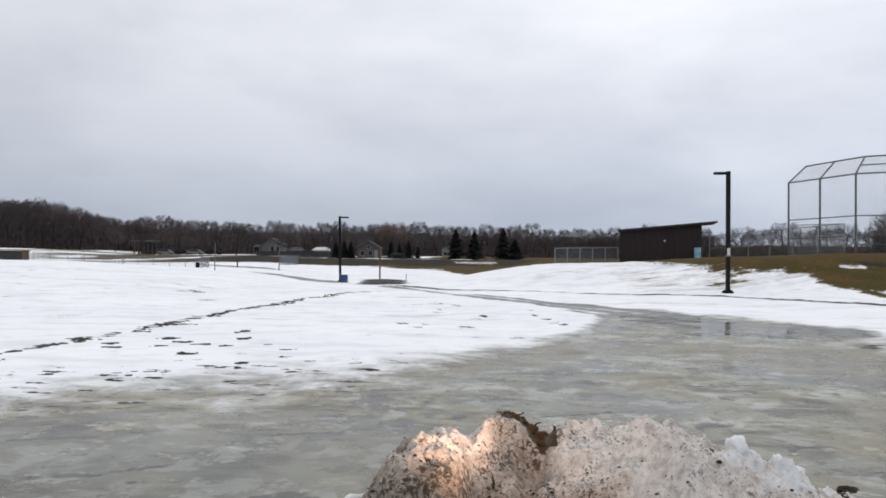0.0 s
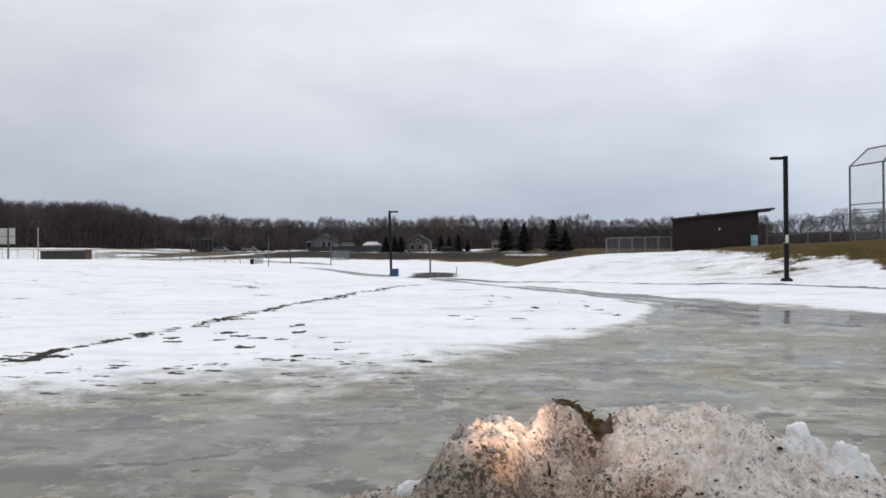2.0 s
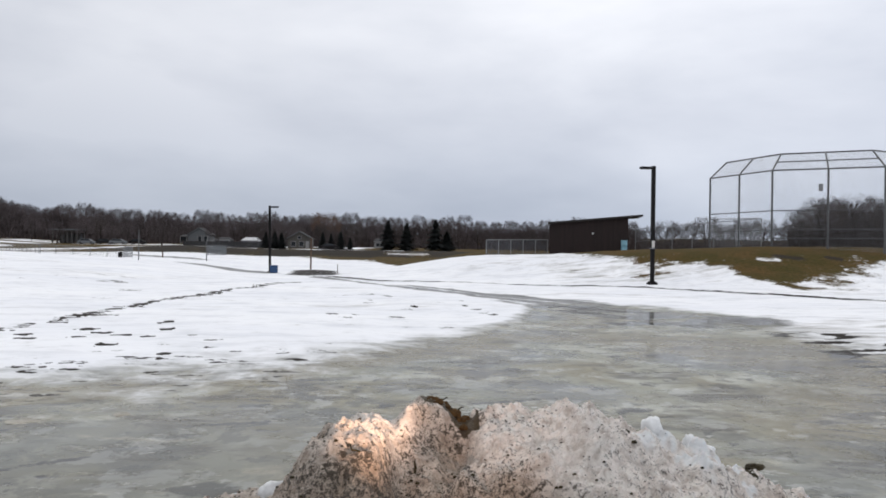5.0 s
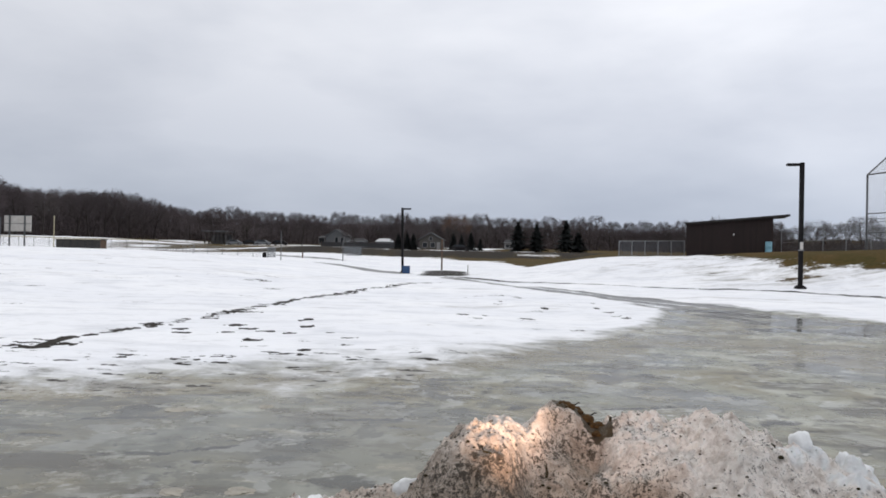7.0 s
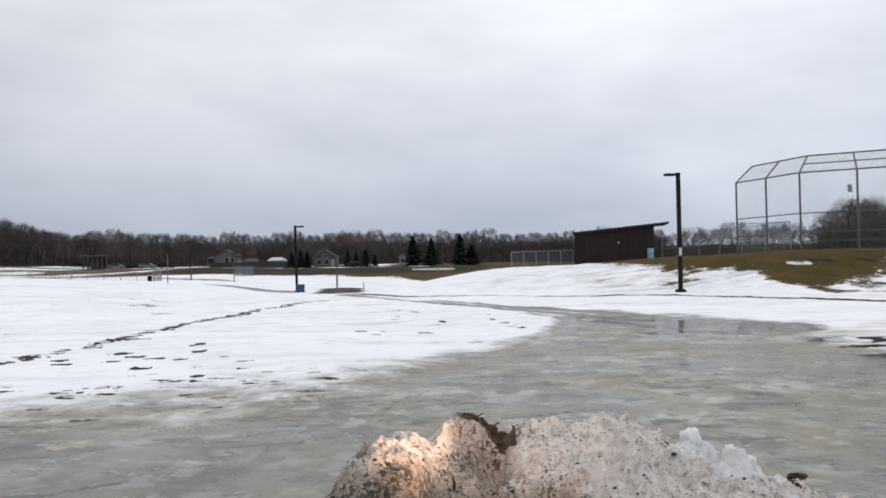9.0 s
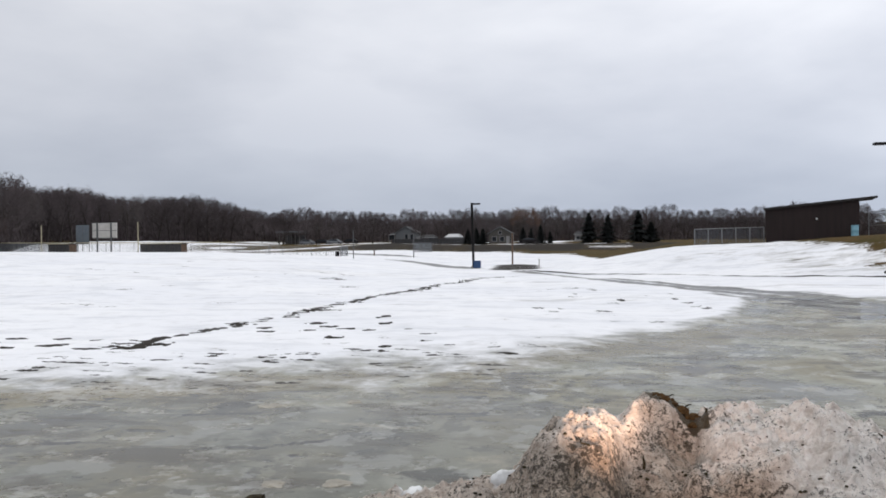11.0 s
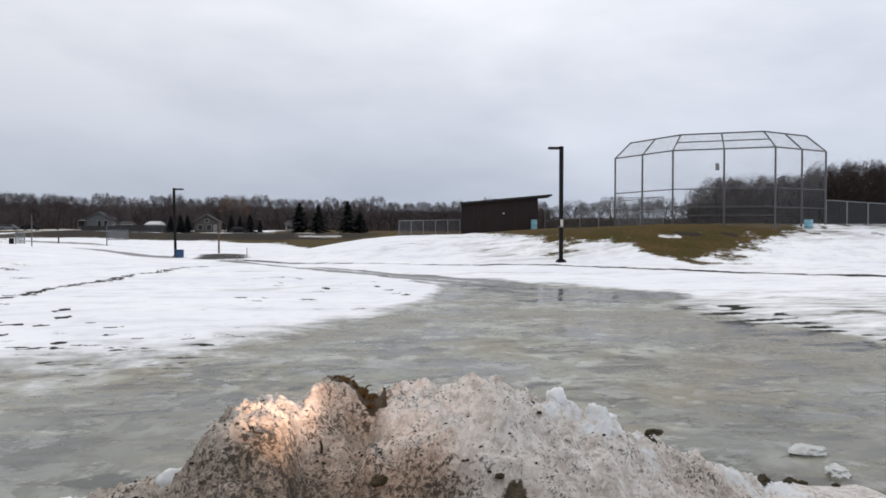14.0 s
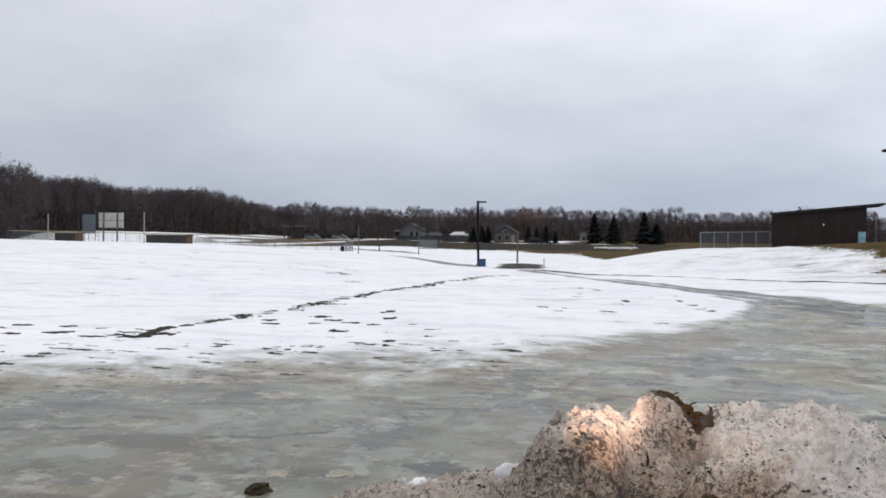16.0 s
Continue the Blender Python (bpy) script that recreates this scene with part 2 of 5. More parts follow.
# far woods: the same twigs, paler and greyer, distance haze mixed into the colour
twig_hazed = plain("hazed_bare_twigs", (0.072, 0.060, 0.062), (0.130, 0.109, 0.111), 0.4, 0.95, 0, 0.0, None, 0.45)
twig_pale = plain("pale_bare_twigs", (0.062, 0.053, 0.052), (0.12, 0.104, 0.101), 0.6, 0.9, 0, 0.0, None, 0.5)
twig_red = plain("reddish_bare_twigs", (0.12, 0.075, 0.055), (0.2, 0.13, 0.1), 0.6, 0.9, 0, 0.0, None, 0.3)
needles = plain("dark_spruce_needles", (0.021, 0.024, 0.024), (0.042, 0.047, 0.046), 1.5, 0.9, 0, 0.0, None, 0.3)
rock_dirt = plain("muddy_clod", (0.018, 0.015, 0.010), (0.07, 0.058, 0.035), 22, 0.9, 0, 0.8)
stained_ice = plain("stained_ice", (0.14, 0.12, 0.085), (0.27, 0.245, 0.19), 14, 0.4, 0, 0.5)
white_ice = plain("frozen_white_snow", (0.62, 0.635, 0.65), (0.80, 0.81, 0.825), 9, 0.6, 0, 0.35)
moss_mat = plain("moss_and_dead_grass", (0.024, 0.014, 0.007), (0.115, 0.066, 0.026), 26, 0.95, 0, 0.9)
clean_ice = plain("loose_ice", (0.38, 0.39, 0.385), (0.60, 0.61, 0.60), 18, 0.35, 0, 0.5)


def wire_mesh(name, colour, cover, weave=22.0):
    """Chain link: two sets of slanting wires with air between."""
    m = Mat(name, 0.5, 0.4)
    m.set("Base Color", (*colour, 1))
    waves_ = []
    for turn in (0.785, -0.785):
        mp, wv = m.n.new("ShaderNodeMapping"), m.n.new("ShaderNodeTexWave")
        mp.inputs["Rotation"].default_value = (0, turn, 0)
        wv.inputs["Scale"].default_value = weave / 6.0
        wv.bands_direction = "X"
        m.l.new(m.co, mp.inputs["Vector"])
        m.l.new(mp.outputs[0], wv.inputs["Vector"])
        waves_.append(wv.outputs["Fac"])
    both = m.calc("MAXIMUM", waves_[0], waves_[1])
    m.set("Alpha", m.ramp(both, (1 - cover, 0.0), (min(1.0, 1 - cover + 0.08), 1.0)))
    return m.m


chain_thin = wire_mesh("chain_link_wire", (0.22, 0.225, 0.235), 0.035)
chain_canopy = wire_mesh("chain_link_canopy_wire", (0.20, 0.205, 0.215), 0.085)
chain_mid = wire_mesh("chain_link_fence_wire", (0.10, 0.11, 0.125), 0.13)
chain_dense = wire_mesh("chain_link_with_screen", (0.16, 0.175, 0.19), 0.35)
chain_green = wire_mesh("dark_wind_screen", (0.045, 0.047, 0.05), 0.34)

# ---------------------------------------------------------------- the lie of the land


def lift(x, y):
    """Height of the ground in metres."""
    x, y = np.asarray(x, float), np.asarray(y, float)
    u = x * 60 / np.maximum(y, 60)
    rise = smooth(y, 11, 56)
    left = rise * (0.34 * smooth(-u, 9, 16) + 1.0 * np.clip((-u - 8) / 40, 0, 1.4)) * (1 - 0.15 * smooth(y, 70, 130))
    w = smooth(u, -27, -14)
    mid = -0.36 * smooth(y, 44, 60) + 0.78 * smooth(y, 76, 112) + 1.2 * smooth(y, 116, 128) + 0.8 * smooth(y, 190, 260)
    far = (1 - w) * (1.6 * smooth(y, 150, 215) + 1.4 * smooth(y, 150, 210) * smooth(-x, 85, 125))
    wood = np.interp(x / np.maximum(y, 1), [-1.7, -1.06, -0.90, -0.86, -0.80, -0.55, -0.40, 0.0, 0.25, 0.5], [74, 88, 104, 136, 188, 244, 300, 312, 312, 290])
    far = far + 7.5 * smooth(y - wood, 8, 85) * smooth(y, 150, 200)
    toe = np.interp(x, [-10, 0, 8.4, 13.7, 19.5, 45], [55, 43, 40, 37.2, 33, 31])
    tall = np.interp(x * 50 / np.maximum(y, 50), [9, 12, 17, 24], [1.60, 1.66, 1.92, 2.22]) + 0.006 * np.clip(y - 50, 0, 20)
    hill = tall * smooth(y - toe, 0.5, 12.5) * smooth(x - (y - 60) * 0.15, -4, 10)
    z = np.where(y > 0, np.maximum(left + w * mid + far, hill + np.minimum(w * mid, 0)), 0)
    kerb = np.interp(x, [-8, -0.1, 5.7, 10.9, 13.3, 15.2, 16.8, 18.8, 20.9, 40], [56, 41, 39, 36.6, 34.6, 32.4, 30.1, 27.1, 25, 8])
    bank = 0.03 * smooth(y - kerb, 0.0, 0.35) * (y > 0)
    ice = ice_share(x, y)
    z = z + bank + (1 - ice) * (0.05 + 0.035 * waves(x, y, 7, 3) + 0.012 * waves(x, y, 1.7, 4)) + 0.25 * waves(x, y, 70, 5) * smooth(y, 130, 220)
    return z


def ice_share(x, y):
    """0 on clean snow, 1 on bare ice, between them a belt of slush that is wide on the field's side."""
    near = np.interp(x, [-40, -14, -9.5, -8, -6, -5, -4, -3.3, -2.4, -0.85, 0.1, 0.7, 2.2, 3.0, 4.0, 4.8, 5.6, 7.6, 8.9, 9.8, 10.4],
                     [6.4, 6.6, 7.3, 7.7, 8.1, 8.6, 9.4, 9.6, 9.9, 10.7, 12.2, 13.8, 15.4, 16.8, 19.5, 22.6, 24.2, 23.6, 22.0, 19.8, 18.5])
    right = np.interp(y, [0, 7, 9, 11.6, 13.2, 15, 18, 20, 24], [13, 10.6, 9.5, 8.8, 8.6, 8.8, 9.4, 9.8, 10.0])
    belt = np.interp(x, [-10, -8, -6, -4, -2.4, -0.8, 0.7, 2.2, 5, 9], [1.7, 1.8, 1.6, 1.9, 2.3, 2.3, 1.5, 1.0, 1.0, 1.6])
    d = np.minimum(near - y, (right - x) * 1.3) + 0.35 * waves(x, y, 2.3, 8) + 0.2 * waves(x * 0.6, y, 0.9, 9)
    return smooth(d, -belt * 1.15, belt)


def near_line(x, y, pts, width):
    """1 on a broken line, falling to 0 at the given half width."""
    best = np.full(np.shape(x), 1e9)
    for (ax, ay), (bx, by) in zip(pts, pts[1:]):
        dx, dy = bx - ax, by - ay
        s = np.clip(((x - ax) * dx + (y - ay) * dy) / (dx * dx + dy * dy), 0, 1)
        best = np.minimum(best, np.hypot(x - ax - s * dx, y - ay - s * dy))
    return 1 - smooth(best, width * 0.45, width)


def H(x, y):
    return float(lift(x, y))


# ---------------------------------------------------------------- ground
g = Mat("snow_ice_and_grass", 0.6)
ice_a, grass_a, bare_a, asph_a, mud_a = g.attr("ice"), g.attr("grass"), g.attr("bare"), g.attr("asphalt"), g.attr("mud")
edge = g.noise(1.9, 6, 0.62, (0.8, 1, 1))
speck = g.noise(9.0, 5, 0.65, (0.8, 1, 1))
cut = g.calc("ADD", g.calc("MULTIPLY", edge, 0.9), g.calc("MULTIPLY", speck, 0.45))
cut = g.calc("SUBTRACT", cut, 0.68)


def ragged(fac, lo=0.35, hi=0.65, amount=1.0):
    f = g.calc("MULTIPLY_ADD", cut, amount, fac)
    return g.ramp(f, (lo, 0.0), (hi, 1.0))


snow_broad = g.noise(0.16, 5, 0.55, (0.7, 1.3, 1))
snow_fine = g.noise(2.6, 7, 0.62, (0.6, 1.2, 1))
snow_c = g.mix(g.ramp(snow_broad, (0.38, 0.0), (0.62, 1.0)), (0.835, 0.85, 0.895), (0.90, 0.91, 0.94))
snow_mid = g.noise(0.8, 7, 0.62, (0.6, 1.2, 1))
snow_c = g.mix(g.ramp(snow_mid, (0.50, 0.0), (0.72, 0.7)), snow_c, (0.61, 0.63, 0.675))
snow_c = g.mix(g.ramp(snow_fine, (0.56, 0.0), (0.74, 0.5)), snow_c, (0.60, 0.615, 0.64))
thin_a = g.attr("thin")
thin_n = g.noise(1.1, 7, 0.68, (0.45, 1.3, 1), 0.5)
thin_f = g.calc("MULTIPLY_ADD", g.calc("SUBTRACT", thin_n, 0.5), 2.2, thin_a)
snow_c = g.mix(g.ramp(thin_f, (0.30, 0.0), (0.75, 0.75)), snow_c, (0.36, 0.35, 0.33))
snow_c = g.mix(g.ramp(thin_f, (0.62, 0.0), (0.85, 0.8)), snow_c, (0.10, 0.088, 0.06))
pool_a = g.attr("pool")
slush_n = g.noise(2.0, 6, 0.66, (0.8, 0.9, 1), 0.6)
slush = g.ramp(g.calc("MULTIPLY_ADD", cut, 0.6, ice_a), (0.02, 0.0), (0.32, 0.95))
snow_c = g.mix(slush, snow_c, g.mix(g.ramp(slush_n, (0.36, 0.0), (0.60, 1.0)), (0.31, 0.315, 0.31), (0.70, 0.71, 0.725)))
ice_1 = g.noise(0.45, 5, 0.52, (0.9, 0.7, 1), 0.5)
ice_2 = g.noise(0.55, 5, 0.54, (0.9, 0.75, 1), 0.6, 0.3)
ice_3 = g.noise(1.15, 5, 0.55, (0.85, 0.75, 1), 0.6, -0.3)
ice_4 = g.noise(4.4, 5, 0.6, (0.9, 0.75, 1), 0.4)
ice_5 = g.noise(2.3, 5, 0.58, (0.7, 0.8, 1), 0.6, 0.2)
ice_c = g.mix(g.ramp(ice_1, (0.38, 0.0), (0.58, 1.0)), (0.112, 0.116, 0.092), (0.255, 0.253, 0.192))
ice_c = g.mix(g.ramp(ice_2, (0.43, 0.0), (0.58, 0.85)), ice_c, (0.185, 0.16, 0.092))
ice_c = g.mix(g.ramp(ice_3, (0.54, 0.0), (0.66, 0.75)), ice_c, (0.42, 0.425, 0.365))
ice_c = g.mix(g.ramp(ice_3, (0.33, 0.85), (0.44, 0.0)), ice_c, (0.07, 0.066, 0.05))
ice_c = g.mix(g.ramp(ice_4, (0.57, 0.0), (0.70, 0.5)), ice_c, (0.38, 0.35, 0.26))
ice_c = g.mix(g.ramp(ice_4, (0.26, 0.6), (0.37, 0.0)), ice_c, (0.06, 0.054, 0.04))
ice_c = g.mix(g.ramp(ice_5, (0.335, 0.95), (0.395, 0.0)), ice_c, (0.036, 0.033, 0.026))
ice_c = g.mix(g.ramp(ice_5, (0.61, 0.0), (0.70, 0.6)), ice_c, (0.46, 0.46, 0.41))
plate = g.noise(1.9, 6, 0.62, (0.85, 0.75, 1), 0.3, 0.4)
ice_c = g.mix(g.ramp(plate, (0.385, 0.7), (0.425, 0.0)), ice_c, (0.085, 0.08, 0.06))
ice_c = g.mix(g.ramp(plate, (0.565, 0.0), (0.595, 0.55)), ice_c, (0.42, 0.425, 0.40))
shard = g.noise(4.0, 5, 0.62, (0.7, 0.7, 1), 0.2, -0.2)
ice_c = g.mix(g.ramp(shard, (0.345, 0.85), (0.37, 0.0)), ice_c, (0.045, 0.04, 0.03))
ice_c = g.mix(g.ramp(shard, (0.645, 0.0), (0.67, 0.6)), ice_c, (0.52, 0.52, 0.49))
ice_c = g.mix(g.ramp(g.calc("MULTIPLY_ADD", cut, 0.8, mud_a), (0.30, 0.0), (1.0, 0.72)), ice_c, (0.168, 0.142, 0.082))
melt_a = g.attr("melt")
ice_c = g.mix(g.ramp(g.calc("MULTIPLY_ADD", cut, 1.3, melt_a), (0.25, 0.0), (0.95, 0.5)), ice_c, (0.098, 0.102, 0.086))
smear = g.noise(1.5, 6, 0.62, (0.5, 1.15, 1), 0.5, 0.1)
ice_c = g.mix(g.ramp(smear, (0.37, 0.85), (0.47, 0.0)), ice_c, (0.066, 0.057, 0.038))
ice_c = g.mix(g.ramp(smear, (0.60, 0.0), (0.68, 0.45)), ice_c, (0.38, 0.35, 0.27))
ice_c = g.mix(g.ramp(g.calc("MULTIPLY_ADD", cut, 0.6, pool_a), (0.30, 0.0), (0.80, 0.8)), ice_c, (0.085, 0.088, 0.086))
grass_1 = g.noise(0.5, 5, 0.6)
grass_2 = g.noise(7.0, 6, 0.7)
grass_c = g.mix(g.ramp(grass_1, (0.35, 0.0), (0.65, 1.0)), (0.072, 0.056, 0.019), (0.115, 0.068, 0.027))
grass_c = g.mix(g.ramp(grass_2, (0.42, 0.0), (0.66, 0.85)), grass_c, (0.034, 0.034, 0.012))
bare_c = g.mix(speck, (0.013, 0.012, 0.011), (0.056, 0.049, 0.042))
asph_c = g.mix(g.ramp(speck, (0.35, 0.0), (0.65, 1.0)), (0.062, 0.061, 0.06), (0.165, 0.163, 0.16))
col = g.mix(ragged(grass_a, 0.38, 0.64, 2.0), snow_c, grass_c)
col = g.mix(ragged(asph_a, 0.25, 0.70, 1.0), col, asph_c)
ice_f = ragged(ice_a, 0.40, 0.90, 1.7)
col = g.mix(ice_f, col, ice_c)
crisp = g.noise(11.0, 5, 0.7, (1.0, 0.7, 1))
bare_f = g.ramp(g.calc("MULTIPLY_ADD", g.calc("SUBTRACT", crisp, 0.5), 1.1, g.calc("MULTIPLY_ADD", cut, 0.5, bare_a)), (0.30, 0.0), (0.56, 1.0))
col = g.mix(bare_f, col, bare_c)
g.set("Base Color", col)
wet = g.calc("MAXIMUM", ice_f, g.calc("MULTIPLY", asph_a, 0.9))
ice_rough = g.calc("ADD", g.calc("MULTIPLY", g.ramp(ice_1, (0.35, 0.0), (0.65, 1.0)), 0.16), g.calc("MULTIPLY_ADD", ice_4, 0.24, 0.06))
film = g.ramp(g.calc("MULTIPLY_ADD", cut, 0.7, g.calc("MAXIMUM", pool_a, g.calc("MULTIPLY", melt_a, 0.55))), (0.25, 1.0), (0.7, 0.34))
ice_rough = g.calc("MULTIPLY", ice_rough, film)
g.set("Roughness", g.calc("ADD", g.calc("MULTIPLY", g.calc("SUBTRACT", 1.0, wet), 0.75), g.calc("MULTIPLY", wet, ice_rough)))
g.set("IOR", 1.32)
g.set("Specular IOR Level", g.calc("MULTIPLY_ADD", wet, 0.36, 0.04))
relief = g.calc("ADD", g.calc("MULTIPLY", snow_fine, g.calc("SUBTRACT", 1.0, g.calc("MULTIPLY", wet, 0.93))),
                g.calc("MULTIPLY", ice_3, g.calc("MULTIPLY", wet, g.calc("MULTIPLY", film, 0.09))))
g.bump(relief, 0.5, 0.09)

angles = np.radians(np.concatenate([np.arange(-180, -53, 3.0), np.arange(-53, 47, 0.115), np.arange(47, 180, 3.0)]))
reach = list(np.arange(0.4, 3.0, 0.3)) + list(np.arange(3.0, 8.0, 0.055))
while reach[-1] < 3000:
    r = reach[-1]
    reach.append(r + min((0.5 if 24 < r < 46 else 1.3) * r * r / 2200, 0.022 * r) if r < 70 else r * 1.024)
reach = np.array(reach)
A, R = np.meshgrid(angles, reach)
GX, GY = R * np.sin(A), R * np.cos(A)
n_r, n_a = A.shape

# footprints and melted holes in the field: a trodden line and loose steps beside it
steps = []
rs = random.Random(5)
trail = [(-7.7, 11.4), (-7.35, 12.6), (-7.05, 14.5), (-6.8, 17.3), (-6.6, 22.2), (-5.9, 25.4), (-5.4, 28.8), (-5.0, 33.4), (-4.4, 35.9), (-3.2, 38.5)]
for (ax, ay), (bx, by) in zip(trail, trail[1:]):
    k = int(math.hypot(bx - ax, by - ay) / 0.34)
    for i in range(k):
        s = i / k
        wide = rs.uniform(0.10, 0.24) * (1.0 + 0.015 * ay)
        steps.append((ax + (bx - ax) * s + rs.gauss(0, 0.10), ay + (by - ay) * s, wide, rs.uniform(0.09, 0.22) * (1.0 + 0.012 * ay), rs.uniform(0.5, 1.0)))
for x, y, wide, deep in ((-8.95, 11.55, 0.34, 0.24), (-9.5, 11.1, 0.25, 0.16), (-10.7, 11.05, 0.42, 0.17), (-10.55, 11.9, 0.30, 0.2), (-10.4, 12.5, 0.22, 0.15),
                         (-9.5, 12.5, 0.26, 0.15), (-8.6, 12.3, 0.24, 0.14), (-12.1, 10.8, 0.45, 0.12), (-7.35, 11.15, 0.36, 0.20), (-6.9, 11.5, 0.30, 0.2),
                         (-7.9, 11.0, 0.3, 0.14), (-4.32, 12.95, 0.19, 0.24), (-3.95, 15.2, 0.17, 0.26), (-5.0, 14.6, 0.24, 0.2), (-5.5, 15.2, 0.2, 0.2),
                         (-5.2, 14.0, 0.16, 0.15), (-4.5, 14.2, 0.2, 0.16), (-4.0, 14.0, 0.15, 0.14), (-6.2, 14.2, 0.2, 0.2), (-5.9, 13.6, 0.25, 0.14),
                         (-3.1, 11.8, 0.15, 0.15), (-3.6, 11.5, 0.18, 0.1), (-4.3, 16.5, 0.16, 0.25), (-2.6, 12.4, 0.12, 0.12)):
    steps.append((x, y, wide * 0.85, deep * 0.9, 1.0))
for _ in range(150):
    x = rs.uniform(-11, -0.4)
    y = float(np.interp(x, [-11, -8, -6, -4, -0.4], [8.6, 9.2, 9.3, 10.6, 12.0])) + rs.gauss(0, 0.9)
    steps.append((x, y, rs.uniform(0.05, 0.30), rs.uniform(0.025, 0.09), rs.uniform(0.3, 0.85)))
for _ in range(70):
    x = rs.uniform(-7.5, -0.6)
    y = float(np.interp(x, [-7.5, -5.2, -3.4, -0.6], [6.9, 7.9, 8.7, 10.6])) + rs.gauss(0, 0.35)
    steps.append((x, y, rs.uniform(0.05, 0.22), rs.uniform(0.02, 0.06), rs.uniform(0.35, 0.65)))
for _ in range(60):
    x, y = rs.uniform(-5.5, 7.5), rs.uniform(5.2, 12.5)
    steps.append((x, y, rs.uniform(0.10, 0.34), rs.uniform(0.02, 0.05) * y / 6, rs.uniform(0.30, 0.52)))
for x, y in ((2.84, 20.7), (2.7, 22.0), (1.2, 22.0), (-1.0, 19.3), (0.6, 18.7), (3.1, 19.2)):
    steps.append((x, y, rs.uniform(0.14, 0.22), rs.uniform(0.2, 0.3), 0.75))
for _ in range(24):
    steps.append((rs.uniform(-1.5, 3.2), rs.uniform(15.5, 28), rs.uniform(0.12, 0.3), rs.uniform(0.1, 0.25), rs.uniform(0.25, 0.6)))
for _ in range(60):
    y = rs.uniform(18, 52)
    steps.append((rs.uniform(-0.75, -0.3) * y, y, rs.uniform(0.2, 0.6), rs.uniform(0.15, 0.4), rs.uniform(0.25, 0.55)))
holes = np.zeros_like(GX)
for x, y, wide, deep, dark in steps:
    r = math.hypot(x, y)
    i0, i1 = np.searchsorted(reach, [r - 1.6, r + 1.6])
    a = math.atan2(x, y)
    j0, j1 = np.searchsorted(angles, [a - 1.6 / r, a + 1.6 / r])
    X, Y = GX[i0:i1, j0:j1] - x, GY[i0:i1, j0:j1] - y
    q = np.hypot(X / wide, Y / deep) + 0.38 * waves(X + x, Y + y, 0.22, 12) + 0.2 * waves(X + x, Y + y, 0.6, 13)
    holes[i0:i1, j0:j1] = np.maximum(holes[i0:i1, j0:j1], dark * (1 - smooth(q, 0.6, 1.25)))

ICE = ice_share(GX, GY) * (GY > -30)
PATH = near_line(GX, GY, [(8.6, 18.3), (7.0, 21.3)], 2.3)
PATH = np.maximum(PATH, near_line(GX, GY, [(7.0, 21.3), (5.6, 25.2)], 2.1))
PATH = np.maximum(PATH, near_line(GX, GY, [(5.6, 25.2), (4.6, 28.0)], 1.55))
PATH = np.maximum(PATH, near_line(GX, GY, [(4.6, 28.0), (2.9, 31.2), (1.2, 35.0)], 1.0))
PATH = np.maximum(PATH, 0.7 * near_line(GX, GY, [(1.2, 35.0), (-0.6, 39.0), (-3.4, 45.5)], 0.75))
# wheel tracks: bands of slush between wet strips, along the path
across = (GX - 7.0) * 0.92 + (GY - 21.3) * 0.38 + 0.12 * waves(GX, GY, 3.5, 51)
PATH = PATH * (1 - 0.58 * smooth(waves(across, GY * 0.04, 0.85, 52), 0.15, 0.8) * smooth(GY, 20, 23))
# still water over the path's low end
POOL = near_line(GX, GY, [(9.0, 18.6), (7.3, 19.6), (6.0, 22.6)], 1.75)
POOL = np.maximum(POOL, 0.9 * near_line(GX, GY, [(6.2, 17.6), (7.4, 17.2)], 1.0))
POOL = POOL * smooth(0.9 + waves(GX * 0.7, GY, 1.5, 53), 0.1, 0.7)
PATH = np.maximum(PATH, near_line(GX, GY, [(-18, 76), (-9.2, 62)], 2.2) * 0.9)
PATH = np.maximum(PATH, near_line(GX, GY, [(-30, 96), (-21, 90)], 2.5) * 0.8)
KERB = near_line(GX, GY, [(-5, 51), (-0.1, 41), (5.7, 39), (10.9, 36.6), (13.3, 34.6), (15.2, 32.4), (16.8, 30.1), (18.8, 27.1), (20.9, 25), (30, 16.5)], 0.42)
limit = np.interp(GX, [9, 11.5, 13.3, 14.5, 15.3, 16.6, 17.75, 18.7, 19.5, 20.3, 21.9, 24.1, 26.3, 27.9, 30.3, 32.3, 40, 60], [75, 60, 47.3, 45, 44, 42.6, 41, 39.9, 37.4, 34.6, 35.8, 36.9, 38.7, 39.9, 41.2, 42, 52, 70])
GRASS = smooth(GY - limit + 1.1 * waves(GX, GY, 5, 21) + 0.7 * waves(GX, GY, 1.6, 22), -2.6, 2.6) * (GX > 9)
streak = smooth(waves(GX * 0.35, GY, 2.6, 31) + 0.3 * waves(GX, GY, 0.8, 32), 0.1, 0.85) * smooth(GX, 11, 15) * smooth(GY, 38, 41) * (1 - smooth(GY, 46, 60))
GRASS = np.maximum(GRASS, 0.68 * streak)
GRASS = (GRASS - 0.75 * near_line(GX, GY, [(21.6, 40.6), (22.5, 40.4)], 0.4)) * (1 - near_line(GX, GY, [(15.5, 50.5), (21.5, 47.5)], 0.9))
low = np.interp(GX / np.maximum(GY, 1), [-0.12, -0.05, 0.0, 0.03, 0.06], [112, 101, 97, 86, 76])
band = smooth(GY - low + 3.2 * waves(GX * 0.5, GY * 1.6, 9, 24), -2, 3) * (1 - smooth(GY, 117, 119)) * smooth(GX / np.maximum(GY, 1), -0.13, -0.04)
